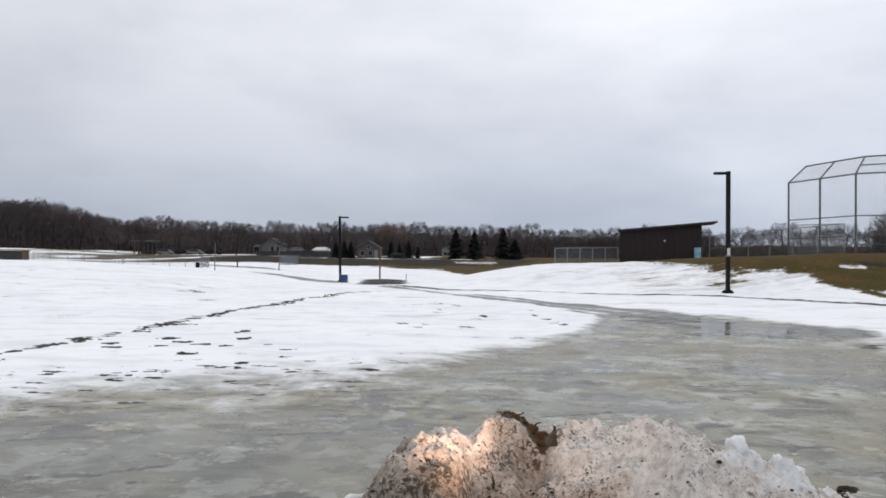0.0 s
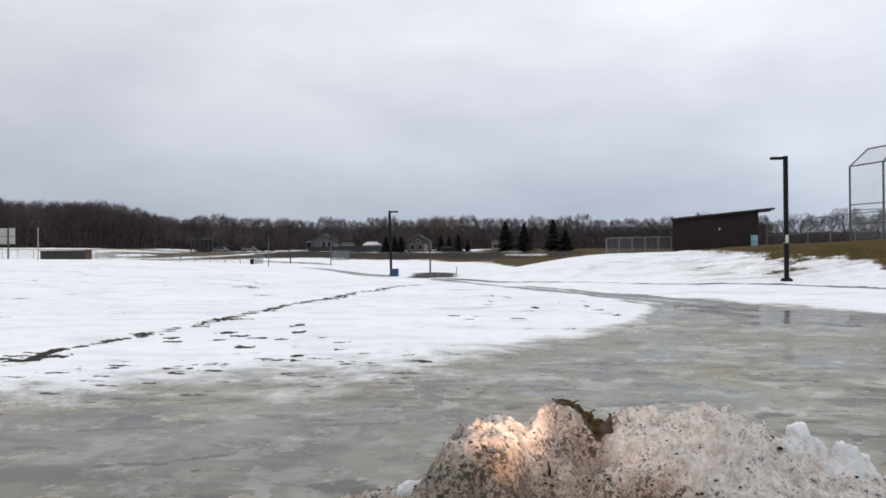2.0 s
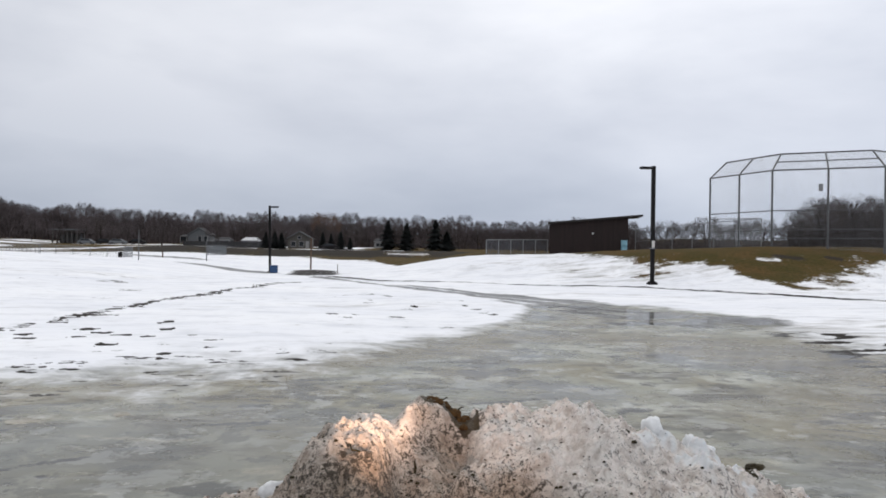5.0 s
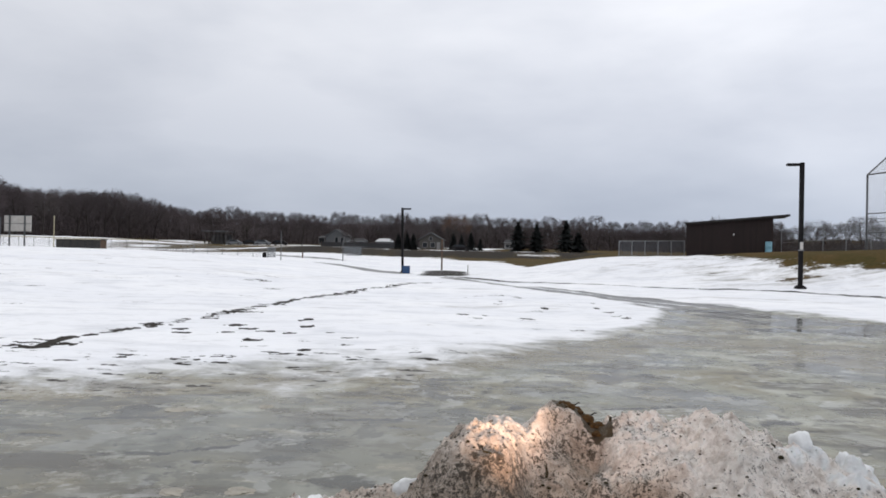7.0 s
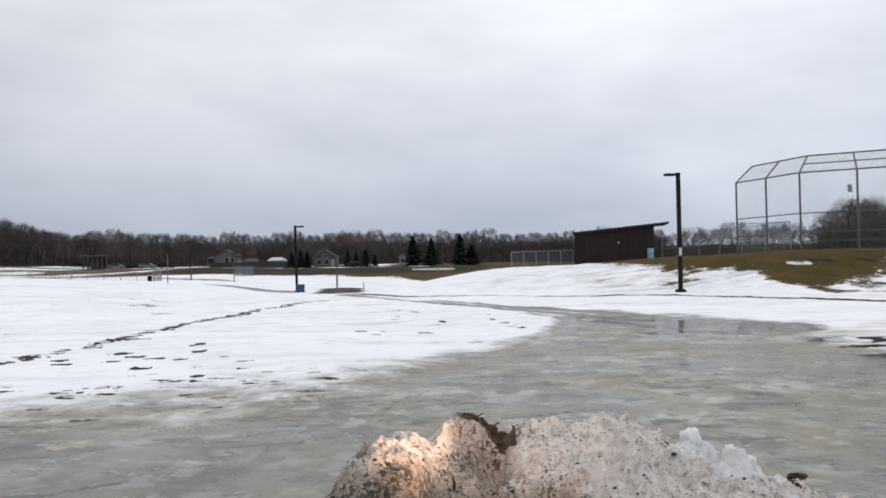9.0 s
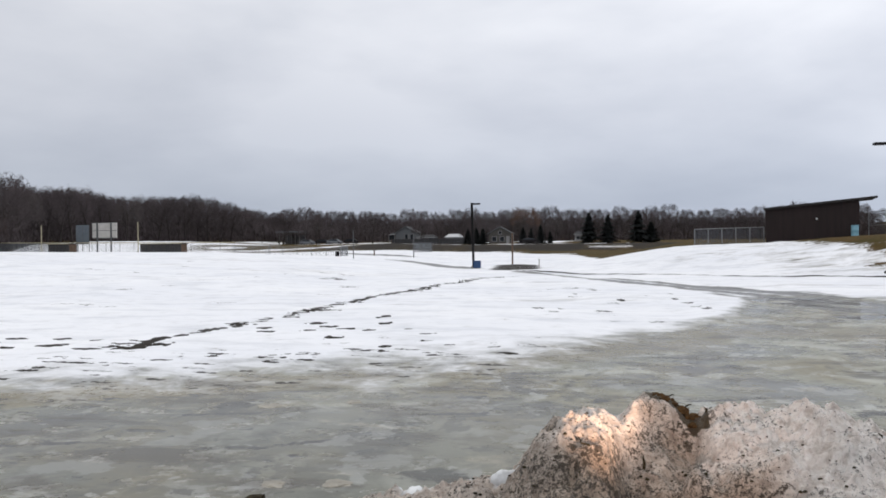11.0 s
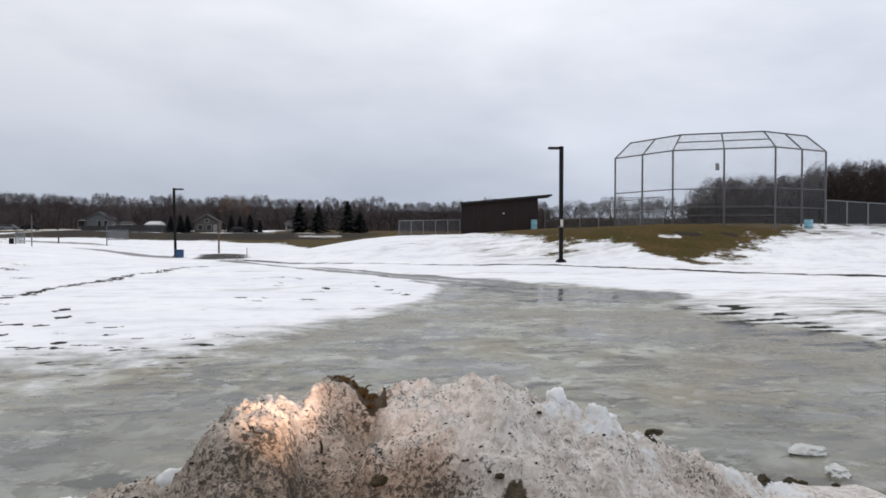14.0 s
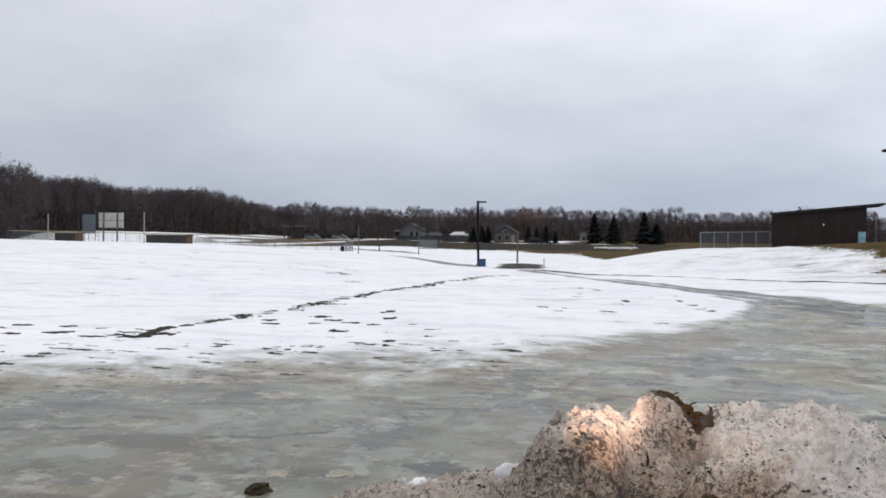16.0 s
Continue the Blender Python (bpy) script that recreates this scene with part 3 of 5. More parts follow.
GRASS = np.maximum(GRASS, band * 0.95)
U = GX * 60 / np.maximum(GY, 60)
dirt_bank = smooth(GY + 0.8 * waves(GX, GY, 12, 25), 116, 118.5) * (1 - smooth(GY, 129, 131)) * smooth(U, -31, -26)
dirt_bank = dirt_bank * (1 - 0.55 * near_line(GX, GY, [(-12, 123.5), (8, 122.5)], 1.1) * smooth(waves(GX, GY, 16, 27), -0.5, 0.2))
GRASS = np.maximum(GRASS, dirt_bank)
yard = smooth(0.55 + 0.65 * waves(GX * 0.6, GY * 0.35, 14, 26), 0.25, 0.55) * smooth(GY, 133, 140) * smooth(U, -40, -26)
GRASS = np.maximum(GRASS, yard * 0.9)
woods = smooth(GY - np.interp(GX / np.maximum(GY, 1), [-1.6, -1.06, -0.9, -0.8, -0.55, -0.4], [70, 84, 100, 182, 236, 290]), 0, 6) * (GY > 20)
GRASS = np.maximum(GRASS, woods * 0.85)
GRASS = np.maximum(GRASS, 0.9 * smooth(GY, 285, 300))
MUD = near_line(GX, GY, [(-1.0, 10.6), (1.2, 12.6), (2.6, 14.4), (5.8, 14.2), (8.2, 13.6)], 0.9)
MUD = np.maximum(MUD, near_line(GX, GY, [(-7.2, 6.9), (-6.1, 7.5), (-5.2, 8.0), (-3.4, 8.7), (-1.0, 10.4)], 0.8) * 0.9)
MUD = np.maximum(MUD, 1.0 * near_line(GX, GY, [(6.4, 12.8), (7.4, 10.4), (8.4, 8.0)], 2.1))
MUD = np.maximum(MUD, 0.75 * near_line(GX, GY, [(4.6, 7.6), (6.6, 9.2), (8.0, 11.0)], 1.5))
MUD = np.maximum(MUD, near_line(GX, GY, [(5.4, 8.4), (7.2, 7.2), (8.6, 6.0)], 0.9) * 0.9)
MELT = 0.95 * near_line(GX, GY, [(-9, 4.9), (-4.8, 5.8), (-2.4, 6.3), (-0.6, 6.6)], 1.9)
MELT = np.maximum(MELT, 0.85 * near_line(GX, GY, [(4.0, 4.8), (7.2, 6.6)], 1.5))
MELT = np.maximum(MELT, 0.8 * near_line(GX, GY, [(0.6, 9.2), (2.6, 8.8)], 0.8))
MELT = np.maximum(MELT, 0.8 * near_line(GX, GY, [(-3.4, 7.9), (-1.4, 8.0)], 0.5))
MELT = np.maximum(MELT, 0.75 * near_line(GX, GY, [(-9, 3.2), (-5.0, 4.0), (-2.2, 4.3)], 1.5))
MELT = np.maximum(MELT, 0.7 * near_line(GX, GY, [(3.4, 6.2), (5.6, 6.0)], 0.5))
BARE = np.maximum(holes, KERB * (0.55 + 0.2 * smooth(waves(GX, GY, 2.5, 33), -0.2, 0.8)))
BARE = np.maximum(BARE, near_line(GX, GY, [(-7.1, 11.05), (-7.5, 12.6)], 0.2) * 0.8)
right_mud = near_line(GX, GY, [(9.1, 14.6), (8.2, 10.6), (8.6, 9.0)], 1.3) * smooth(waves(GX * 0.5, GY, 0.8, 35), -0.3, 0.5)
BARE = np.maximum(BARE, right_mud * 0.85)
BARE = np.maximum(BARE, 0.62 * near_line(GX, GY, [(-5.0, 52.0), (-4.8, 57)], 1.6))
BARE = np.maximum(BARE, 0.62 * near_line(GX, GY, [(-4.6, 57.5), (-5.0, 64), (-5.5, 71)], 2.9))
BARE = np.maximum(BARE, dirt_bank * smooth(U, -26, -16) * (0.62 + 0.12 * waves(GX, GY, 9, 61)))
for crack in ([(-5.8, 5.42), (-5.1, 5.55), (-4.3, 5.78)], [(-3.1, 5.74), (-2.7, 5.84), (-2.1, 6.15)], [(-1.6, 7.2), (-0.9, 7.35)], [(1.0, 8.1), (1.9, 8.4)], [(3.3, 10.2), (4.3, 10.3)],
              [(2.2, 12.6), (2.9, 12.4)], [(5.2, 10.9), (5.9, 10.7)], [(-3.9, 6.9), (-3.2, 7.05)], [(1.2, 11.2), (2.0, 11.1)], [(6.2, 9.3), (6.9, 9.1)]):
    BARE = np.maximum(BARE, 0.52 * near_line(GX + 0.05 * waves(GX, GY, 0.5, 62), GY, crack, 0.085))
BARE = np.maximum(BARE, near_line(GX, GY, [(22.4, 41.0), (26, 40.4)], 0.45) * 0.7)

THIN = 0.42 * smooth(GX, 8, 12) * smooth(GY, 36, 40) * (1 - smooth(GY, 52, 62))
THIN = np.maximum(THIN, 0.34 * smooth(waves(GX * 0.4, GY * 1.2, 9, 71), 0.2, 1.0) * smooth(GY, 15, 25) * (1 - smooth(GY, 60, 75)))
THIN = np.maximum(THIN, 0.45 * smooth(GRASS, 0.02, 0.35) * (GY < 120))
THIN = np.maximum(THIN, 0.52 * smooth(GX, 8.0, 9.5) * smooth(GY, 9, 12) * (1 - smooth(GY, 15, 23)))
GZ = lift(GX, GY) - 0.014 * holes * (GY < 60) - 0.012 * PATH * (GY < 60)
GZ = np.where(GY > 20, GZ, np.where(ICE > 0.5, np.maximum(GZ, -0.02), GZ))
verts = np.stack([GX, GY, GZ], -1).reshape(-1, 3)
ii, jj = np.meshgrid(np.arange(n_r - 1), np.arange(n_a), indexing="ij")
j2 = (jj + 1) % n_a
quads = np.stack([ii * n_a + jj, (ii + 1) * n_a + jj, (ii + 1) * n_a + j2, ii * n_a + j2], -1).reshape(-1, 4)[:, ::-1]
me = bpy.data.meshes.new("ground")
me.vertices.add(len(verts) + 1)
me.vertices.foreach_set("co", np.concatenate([verts, [[0, 0, 0]]]).ravel())
fan = [(len(verts), (j + 1) % n_a, j) for j in range(n_a)]
loops = np.concatenate([quads.ravel(), np.array(fan).ravel()])
me.loops.add(len(loops))
me.loops.foreach_set("vertex_index", loops)
me.polygons.add(len(quads) + n_a)
me.polygons.foreach_set("loop_start", np.concatenate([np.arange(len(quads)) * 4, len(quads) * 4 + np.arange(n_a) * 3]))
me.polygons.foreach_set("use_smooth", [True] * (len(quads) + n_a))
me.update(calc_edges=True)
for key, field in (("ice", ICE), ("grass", GRASS), ("bare", BARE), ("asphalt", PATH), ("mud", MUD), ("melt", MELT), ("pool", POOL), ("thin", THIN)):
    me.attributes.new(key, "FLOAT", "POINT").data.foreach_set("value", np.append(field.ravel(), 1.0).astype(np.float32))
me.materials.append(g.m)
me.validate()
ground = tagged(new("ground", me), "melting snow field with grey wet ice and brown grass", "ground", kind="structure")

# ---------------------------------------------------------------- the ploughed pile of dirty snow
p = Mat("dirty_ploughed_snow", 0.75)
p_fine, p_grit, p_broad = p.noise(46, 6, 0.70, None, 0.5), p.noise(120, 4, 0.65), p.noise(3.6, 6, 0.65, None, 0.5)
p_mid = p.noise(13, 7, 0.68, None, 0.6)
# real dirt, with some shade and lamplight painted into the same mask
p_dirt_shade = p.attr("dirt_shade")
p_base = p.mix(p.ramp(p_mid, (0.34, 0.0), (0.54, 1.0)), (0.44, 0.378, 0.335), (0.80, 0.75, 0.71))
p_dark = p.mix(p.ramp(p_mid, (0.35, 0.0), (0.58, 1.0)), (0.205, 0.15, 0.11), (0.49, 0.39, 0.305))
p_base = p.mix(p_dirt_shade, p_base, p_dark)
p_spot = p.calc("ADD", p.calc("MULTIPLY", p_fine, 0.5), p.calc("ADD", p.calc("MULTIPLY", p_grit, 0.25), p.calc("MULTIPLY", p_mid, 0.25)))
p_spot = p.calc("MULTIPLY_ADD", p_dirt_shade, 0.055, p_spot)
p_spot = p.calc("MULTIPLY_ADD", p.calc("SUBTRACT", p_broad, 0.5), 0.22, p_spot)
p_col = p.mix(p.ramp(p_spot, (0.525, 0.0), (0.60, 0.97)), p_base, (0.042, 0.030, 0.021))
p_moss = p.attr("moss")
p_col = p.mix(p.ramp(p.calc("MULTIPLY_ADD", p_fine, 0.8, p.calc("SUBTRACT", p_moss, 0.4)), (0.35, 0.0), (0.6, 1.0)), p_col, p.mix(p_grit, (0.018, 0.013, 0.006), (0.085, 0.055, 0.02)))
p_crust = p.attr("crust")
p_crust_f = p.ramp(p.calc("MULTIPLY_ADD", p.calc("SUBTRACT", p_mid, 0.5), 1.6, p.calc("MULTIPLY_ADD", p.calc("SUBTRACT", p_fine, 0.5), 1.3, p_crust)), (0.38, 0.0), (0.62, 0.9))
p_col = p.mix(p_crust_f, p_col, p.mix(p_grit, (0.022, 0.017, 0.012), (0.085, 0.064, 0.045)))
p_clean = p.attr("clean")
p_col = p.mix(p.calc("MULTIPLY", p_clean, 0.92), p_col, (0.80, 0.82, 0.84))
p.set("Base Color", p_col)
p.set("Roughness", p.calc("MULTIPLY_ADD", p_fine, 0.4, 0.3))
p.set("Subsurface Weight", 0.14)
p.set("Subsurface Radius", (0.03, 0.022, 0.018))
p.set("Subsurface Scale", 0.5)
p.bump(p.calc("ADD", p.calc("MULTIPLY", p_fine, 0.9), p.calc("MULTIPLY", p_mid, 1.6)), 0.8, 0.026)

STEP = 0.0095
px_, py_ = np.meshgrid(np.arange(-2.3, 3.7, STEP), np.arange(2.15, 5.5, STEP))


def soft_line(x, xs, ys):
    return sum(np.interp(x + k * 0.016, xs, ys) for k in (-2, -1, 0, 1, 2)) / 5


# the ridge: its height, where it runs, and how far the heap reaches before and behind it
crest = soft_line(px_, [-2.2, -1.5, -0.95, -0.62, -0.40, -0.30, -0.20, -0.14, -0.02, 0.09, 0.15, 0.20, 0.24, 0.33, 0.43, 0.48, 0.52, 0.56, 0.61, 0.72, 0.83, 0.89, 1.0, 1.11, 1.22, 1.35, 1.42, 1.55, 1.66, 1.75, 2.02, 2.33, 2.6, 3.0, 3.5],
                  [0, 0.18, 0.36, 0.42, 0.46, 0.60, 0.745, 0.80, 0.825, 0.81, 0.77, 0.80, 0.875, 0.90, 0.895, 0.86, 0.815, 0.805, 0.83, 0.862, 0.862, 0.84, 0.858, 0.862, 0.832, 0.80, 0.76, 0.70, 0.68, 0.63, 0.49, 0.435, 0.30, 0.15, 0.03])
ridge = soft_line(px_, [-1.2, -0.1, 0.15, 0.38, 0.6, 0.9, 1.5, 2.0, 2.5, 3.0], [3.55, 3.75, 3.9, 4.18, 4.08, 3.95, 3.75, 3.85, 4.0, 4.1])
crest = crest + (1.61 - (1.61 - crest) * ridge / 3.9 + 0.012 - crest) * smooth(crest, 0.0, 0.36)
before = soft_line(px_, [-1.6, -0.6, -0.2, 0.2, 1.2, 1.8, 2.3, 3.0], [0.7, 0.85, 1.25, 1.45, 1.35, 1.05, 0.7, 0.4])
behind = soft_line(px_, [-1.6, -0.4, 0.3, 1.2, 2.2, 3.0], [0.45, 0.55, 0.75, 0.8, 0.5, 0.25])
away = np.where(py_ < ridge, (ridge - py_) / before, (py_ - ridge) / behind)
flat = crest * np.clip(1 - np.power(np.clip(away, 0, 1), 1.9), 0, 1)
crumb = np.array([noise.turbulence((x * 5.5, y * 5.5, 1.3), 4, False) for x, y in zip(px_.ravel(), py_.ravel())]).reshape(px_.shape)
lump = np.array([noise.noise((x * 13, y * 13, 7.7)) + 0.6 * noise.noise((x * 31, y * 31, 3.1)) + 0.45 * noise.noise((x * 58, y * 58, 9.1)) for x, y in zip(px_.ravel(), py_.ravel())]).reshape(px_.shape)
body = smooth(flat, 0.02, 0.25)
calm = 1 - 0.8 * np.exp(-((px_ - 0.33) / 0.2) ** 2 - ((py_ - 4.05) / 0.4) ** 2)
heap = flat + body * ((crumb - 0.55) * 0.07 * calm + lump * 0.034 * (0.5 + 0.5 * calm))
# the furrow between the knob and the dome, the knob's brow, and frozen blocks on the ridge
heap -= body * 0.17 * near_line(px_, py_, [(0.25, 3.35), (0.31, 3.62), (0.41, 3.80)], 0.21)
heap += 0.035 * np.exp(-(np.hypot((px_ + 0.01) / 0.17, (py_ - 3.58) / 0.16)) ** 2)
heap -= body * 0.07 * near_line(px_, py_, [(-0.25, 3.15), (0.3, 3.3), (0.75, 3.2)], 0.2)
for cx, cy, hh, s in ((1.50, 3.76, 0.06, 0.075), (1.70, 3.74, 0.075, 0.045), (1.12, 3.95, 0.03, 0.1), (0.02, 3.8, 0.03, 0.08), (0.84, 4.0, 0.02, 0.05)):
    heap += hh * np.exp(-np.power(np.hypot((px_ - cx) / s, (py_ - cy) / s), 4))
heap = np.where(flat < 0.012, -0.06, heap - 0.012)
# dirt, plus painted shade low on the knob's front (the 0.3 term)
dirt_shade = smooth(1.0 - (px_ + 0.3) / 1.75 + 0.3 * smooth(0.75 - heap, -0.1, 0.35) * (1 - smooth(px_, 0.2, 1.8)) - (heap - 0.45) * 0.6 + 0.35 * waves(px_, py_, 0.6, 41), 0.05, 1.15)
# left-hand tops made paler: the warm light on them is put into the colour
dirt_shade = dirt_shade - 0.5 * smooth(heap, 0.70, 0.82) * (1 - smooth(px_, 0.5, 0.62)) * dirt_shade
dirt_shade = np.maximum(dirt_shade, 0.6 * (1 - smooth(np.hypot((px_ - 0.36) / 0.19, (py_ - 4.08) / 0.3), 0.6, 1.1)))
dirt_shade = np.maximum(dirt_shade, 0.9 * (1 - smooth(np.hypot((px_ - 2.2) / 0.5, (py_ - 3.6) / 0.25), 0.3, 1.0)) * 0.4)
dirt_shade = dirt_shade * (1 - 0.45 * (1 - smooth(px_, -0.55, -0.2)))
moss = near_line(px_ + 0.02 * waves(px_, py_, 0.12, 43), py_, [(0.36, 4.17), (0.45, 4.10), (0.50, 4.03), (0.56, 3.98)], 0.07)
moss = np.maximum(moss, 0.8 * (1 - smooth(np.hypot((px_ - 0.62) / 0.05, (py_ - 3.12) / 0.2) + 0.3 * waves(px_, py_, 0.1, 44), 0.5, 1.2)))
moss = np.maximum(moss, 0.8 * (1 - smooth(np.hypot((px_ - 1.05) / 0.06, (py_ - 3.1) / 0.1) + 0.3 * waves(px_, py_, 0.1, 45), 0.5, 1.2)))
crust = 0.46 * near_line(px_, py_, [(-0.05, 3.36), (0.2, 3.42), (0.42, 3.38)], 0.16)
crust = np.maximum(crust, 0.42 * near_line(px_, py_, [(-0.32, 3.6), (-0.2, 3.72), (-0.12, 3.74)], 0.12))
crust = np.maximum(crust, 0.40 * near_line(px_, py_, [(0.0, 3.2), (0.3, 3.12), (0.5, 3.2)], 0.2))
crust = np.maximum(crust, 0.40 * near_line(px_, py_, [(0.75, 3.25), (0.95, 3.2)], 0.16))
crust = np.maximum(crust, 0.44 * near_line(px_, py_, [(0.40, 3.86), (0.55, 4.02), (0.66, 4.03)], 0.09))
clean = np.zeros_like(px_)
for cx, cy, s in ((1.50, 3.76, 0.10), (1.70, 3.74, 0.09), (1.9, 3.9, 0.13), (1.62, 3.55, 0.12), (1.84, 3.66, 0.13), (2.6, 3.9, 0.14), (2.95, 4.08, 0.2), (1.36, 3.62, 0.07), (-0.40, 3.74, 0.09), (-0.62, 3.72, 0.07), (-0.86, 3.68, 0.10)):
    clean = np.maximum(clean, 1 - smooth(np.hypot((px_ - cx) / s, (py_ - cy) / s) + 0.2 * waves(px_, py_, 0.08, 46), 0.6, 1.1))
ny, nx = px_.shape
pv = np.stack([px_, py_, heap], -1).reshape(-1, 3)
ii, jj = np.meshgrid(np.arange(ny - 1), np.arange(nx - 1), indexing="ij")
keep = (flat[:-1, :-1] > 0.008) | (flat[1:, 1:] > 0.008)
pf = np.stack([ii * nx + jj, ii * nx + jj + 1, (ii + 1) * nx + jj + 1, (ii + 1) * nx + jj], -1)[keep]
used = np.unique(pf)
remap = np.full(len(pv), -1)
remap[used] = np.arange(len(used))
me = bpy.data.meshes.new("snow_bank")
me.from_pydata(pv[used], [], remap[pf].tolist())
me.polygons.foreach_set("use_smooth", [True] * len(me.polygons))
for key, field in (("dirt_shade", dirt_shade), ("moss", moss), ("clean", clean), ("crust", crust)):
    me.attributes.new(key, "FLOAT", "POINT").data.foreach_set("value", field.ravel()[used].astype(np.float32))
me.materials.append(p.m)
me.update()
snow_pile = tagged(new("snow_bank", me), "ploughed heap of dirty grey snow with gravel and moss", "snow bank")
HEAP_X, HEAP_Y = px_[0], py_[:, 0]


def heap_top(x, y):
    return float(heap[np.searchsorted(HEAP_Y, y), np.searchsorted(HEAP_X, x)])


def lumpy(name, x, y, z, size, material, seed, label, category, flat=0.6, group="", rough=1.0):
    """A broken clod or block: a ball of facets, pushed in and out."""
    bm = bmesh.new()
    bmesh.ops.create_icosphere(bm, subdivisions=3, radius=1.0)
    for v in bm.verts:
        k = 1 + 0.35 * noise.noise(v.co * 1.3 + Vector((seed, 0, 0))) + 0.28 * noise.noise(v.co * 3.1 + Vector((0, seed, 0))) + 0.12 * noise.noise(v.co * 7 + Vector((0, 0, seed)))
        k = 1 + (k - 1) * rough
        v.co = Vector((v.co.x * k * size[0], v.co.y * k * size[1], max(v.co.z * k, -flat * 0.6) * size[2]))
    low = min(v.co.z for v in bm.verts)
    for v in bm.verts:
        v.co.z -= low
    me = bpy.data.meshes.new(name)
    bm.to_mesh(me)
    bm.free()
    me.materials.append(material)
    if rough < 1:
        me.polygons.foreach_set("use_smooth", [True] * len(me.polygons))
    ob = new(name, me)
    ob.matrix_basis = pose(x, y, z, 0, 0, seed * 40)
    return tagged(ob, label, category, group)


for x, y, size, seed in ((1.47, 3.78, (0.06, 0.05, 0.06), 51.3), (1.67, 3.77, (0.035, 0.04, 0.055), 52.8), (1.77, 3.80, (0.045, 0.04, 0.022), 53.1), (-0.41, 3.72, (0.075, 0.05, 0.05), 54.6), (-0.62, 3.70, (0.04, 0.03, 0.02), 55.2),
                         (-0.86, 3.66, (0.10, 0.055, 0.04), 56.4), (1.36, 3.70, (0.03, 0.03, 0.02), 57.7)):
    block = lumpy("ice_block", x, y, heap_top(x, y) - size[2] * (0.55 if x > 0 else 0.95), size, white_ice, seed, "clean white frozen block", "", 0.9, "", 0.75)
    block.parent = snow_pile
mo = random.Random(63)
for k in range(13):
    f = k / 12
    x, y = 0.38 + 0.17 * f + mo.gauss(0, 0.012), 4.17 - 0.17 * f + mo.gauss(0, 0.025)
    s1 = mo.uniform(0.015, 0.03)
    tuft = lumpy("moss_tuft", x, y, heap_top(x, y) - s1 * 0.5, (s1 * 1.2, s1, s1 * 0.8), moss_mat, 70.3 + k, "dark olive-brown moss and dead grass", "", 0.9)
    tuft.parent = snow_pile
lumpy("mud_clod", -2.12, 4.54, -0.01, (0.082, 0.065, 0.05), rock_dirt, 1.3, "dark muddy clod with grass lying on wet ice", "clod")
lumpy("mud_clod", 2.04, 3.87, heap_top(2.04, 3.87) - 0.022, (0.07, 0.042, 0.026), rock_dirt, 2.1, "dark brown muddy clod on the edge of the snow pile", "clod")
lumpy("mud_clod", 2.30, 3.93, heap_top(2.30, 3.93) - 0.006, (0.08, 0.05, 0.038), rock_dirt, 3.4, "brown clod half sunk in dirty snow", "clod")
lumpy("ice_chunk", 3.86, 4.95, -0.01, (0.135, 0.095, 0.05), clean_ice, 4.2, "loose white lump of snow on wet ice", "ice chunk", 0.8, "loose lumps beside the pile")
lumpy("ice_chunk", 3.05, 4.40, -0.01, (0.12, 0.08, 0.035), clean_ice, 5.7, "broken white lump of snow on wet ice", "ice chunk", 0.8, "loose lumps beside the pile")
lumpy("ice_chunk", 3.74, 4.5, -0.01, (0.10, 0.075, 0.04), clean_ice, 6.1, "small grey lump of snow on wet ice", "ice chunk", 0.8, "loose lumps beside the pile")
lumpy("mud_clod", 3.27, 4.36, -0.01, (0.05, 0.04, 0.04), rock_dirt, 7.7, "small dark clod beside loose snow", "clod")
cr = random.Random(81)
for k in range(15):
    f = k / 14
    x, y = 2.15 + 1.35 * f + cr.gauss(0, 0.05), 3.93 + 0.45 * f + cr.gauss(0, 0.05)
    z = heap_top(x, y) if x < 3.6 else 0.0
    s1 = cr.uniform(0.018, 0.045)
    lumpy("mud_clod", x, y, max(z, 0.0) - s1 * 0.25, (s1 * 1.5, s1, s1 * 0.7), rock_dirt, 90.1 + k, "small brown muddy crumb at the foot of the snow bank", "clod", 0.6, "crumbs at the foot of the bank")
stick = Buf()
stick.tube((0, 0, 0), (0.008, 0.01, 0.05), 0.008, 0.007, 6).tube((0.008, 0.01, 0.045), (0.0, 0.0, 0.085), 0.008, 0.004, 6)
tagged(part("twig_stub", stick, rock_dirt, None), "short black twig stub stuck in the snow pile", "twig").matrix_basis = pose(0.258, 3.68, heap_top(0.258, 3.68) - 0.03)

# gravel and crumbs of mud frozen into the heap
gr = random.Random(9)
grit = Buf()
for _ in range(2200):
    x, y = gr.uniform(-0.7, 2.2), gr.uniform(2.9, 4.2)
    if heap_top(x, y) < 0.12:
        continue
    if gr.random() > 0.80 - 0.42 * x:
        continue
    s = gr.uniform(0.0014, 0.0036) * gr.choice((1, 1, 1, 1, 1, 2.2))
    z = heap_top(x, y)
    n = len(grit.v)
    ring = [(math.cos(k * 1.0472) * gr.uniform(0.7, 1.3), math.sin(k * 1.0472) * gr.uniform(0.6, 1.1)) for k in range(6)]
    for h, f in ((-0.6, 1.0), (0.25, 1.05), (0.8, 0.5)):
        grit.v += [(x + u * s * f * 1.3, y + w * s * f, z + h * s) for u, w in ring]
    for i in range(2):
        for k in range(6):
            m = (k + 1) % 6
            grit.f.append((n + i * 6 + k, n + i * 6 + m, n + i * 6 + 6 + m, n + i * 6 + 6 + k))
    grit.f.append(tuple(range(n + 12, n + 18)))
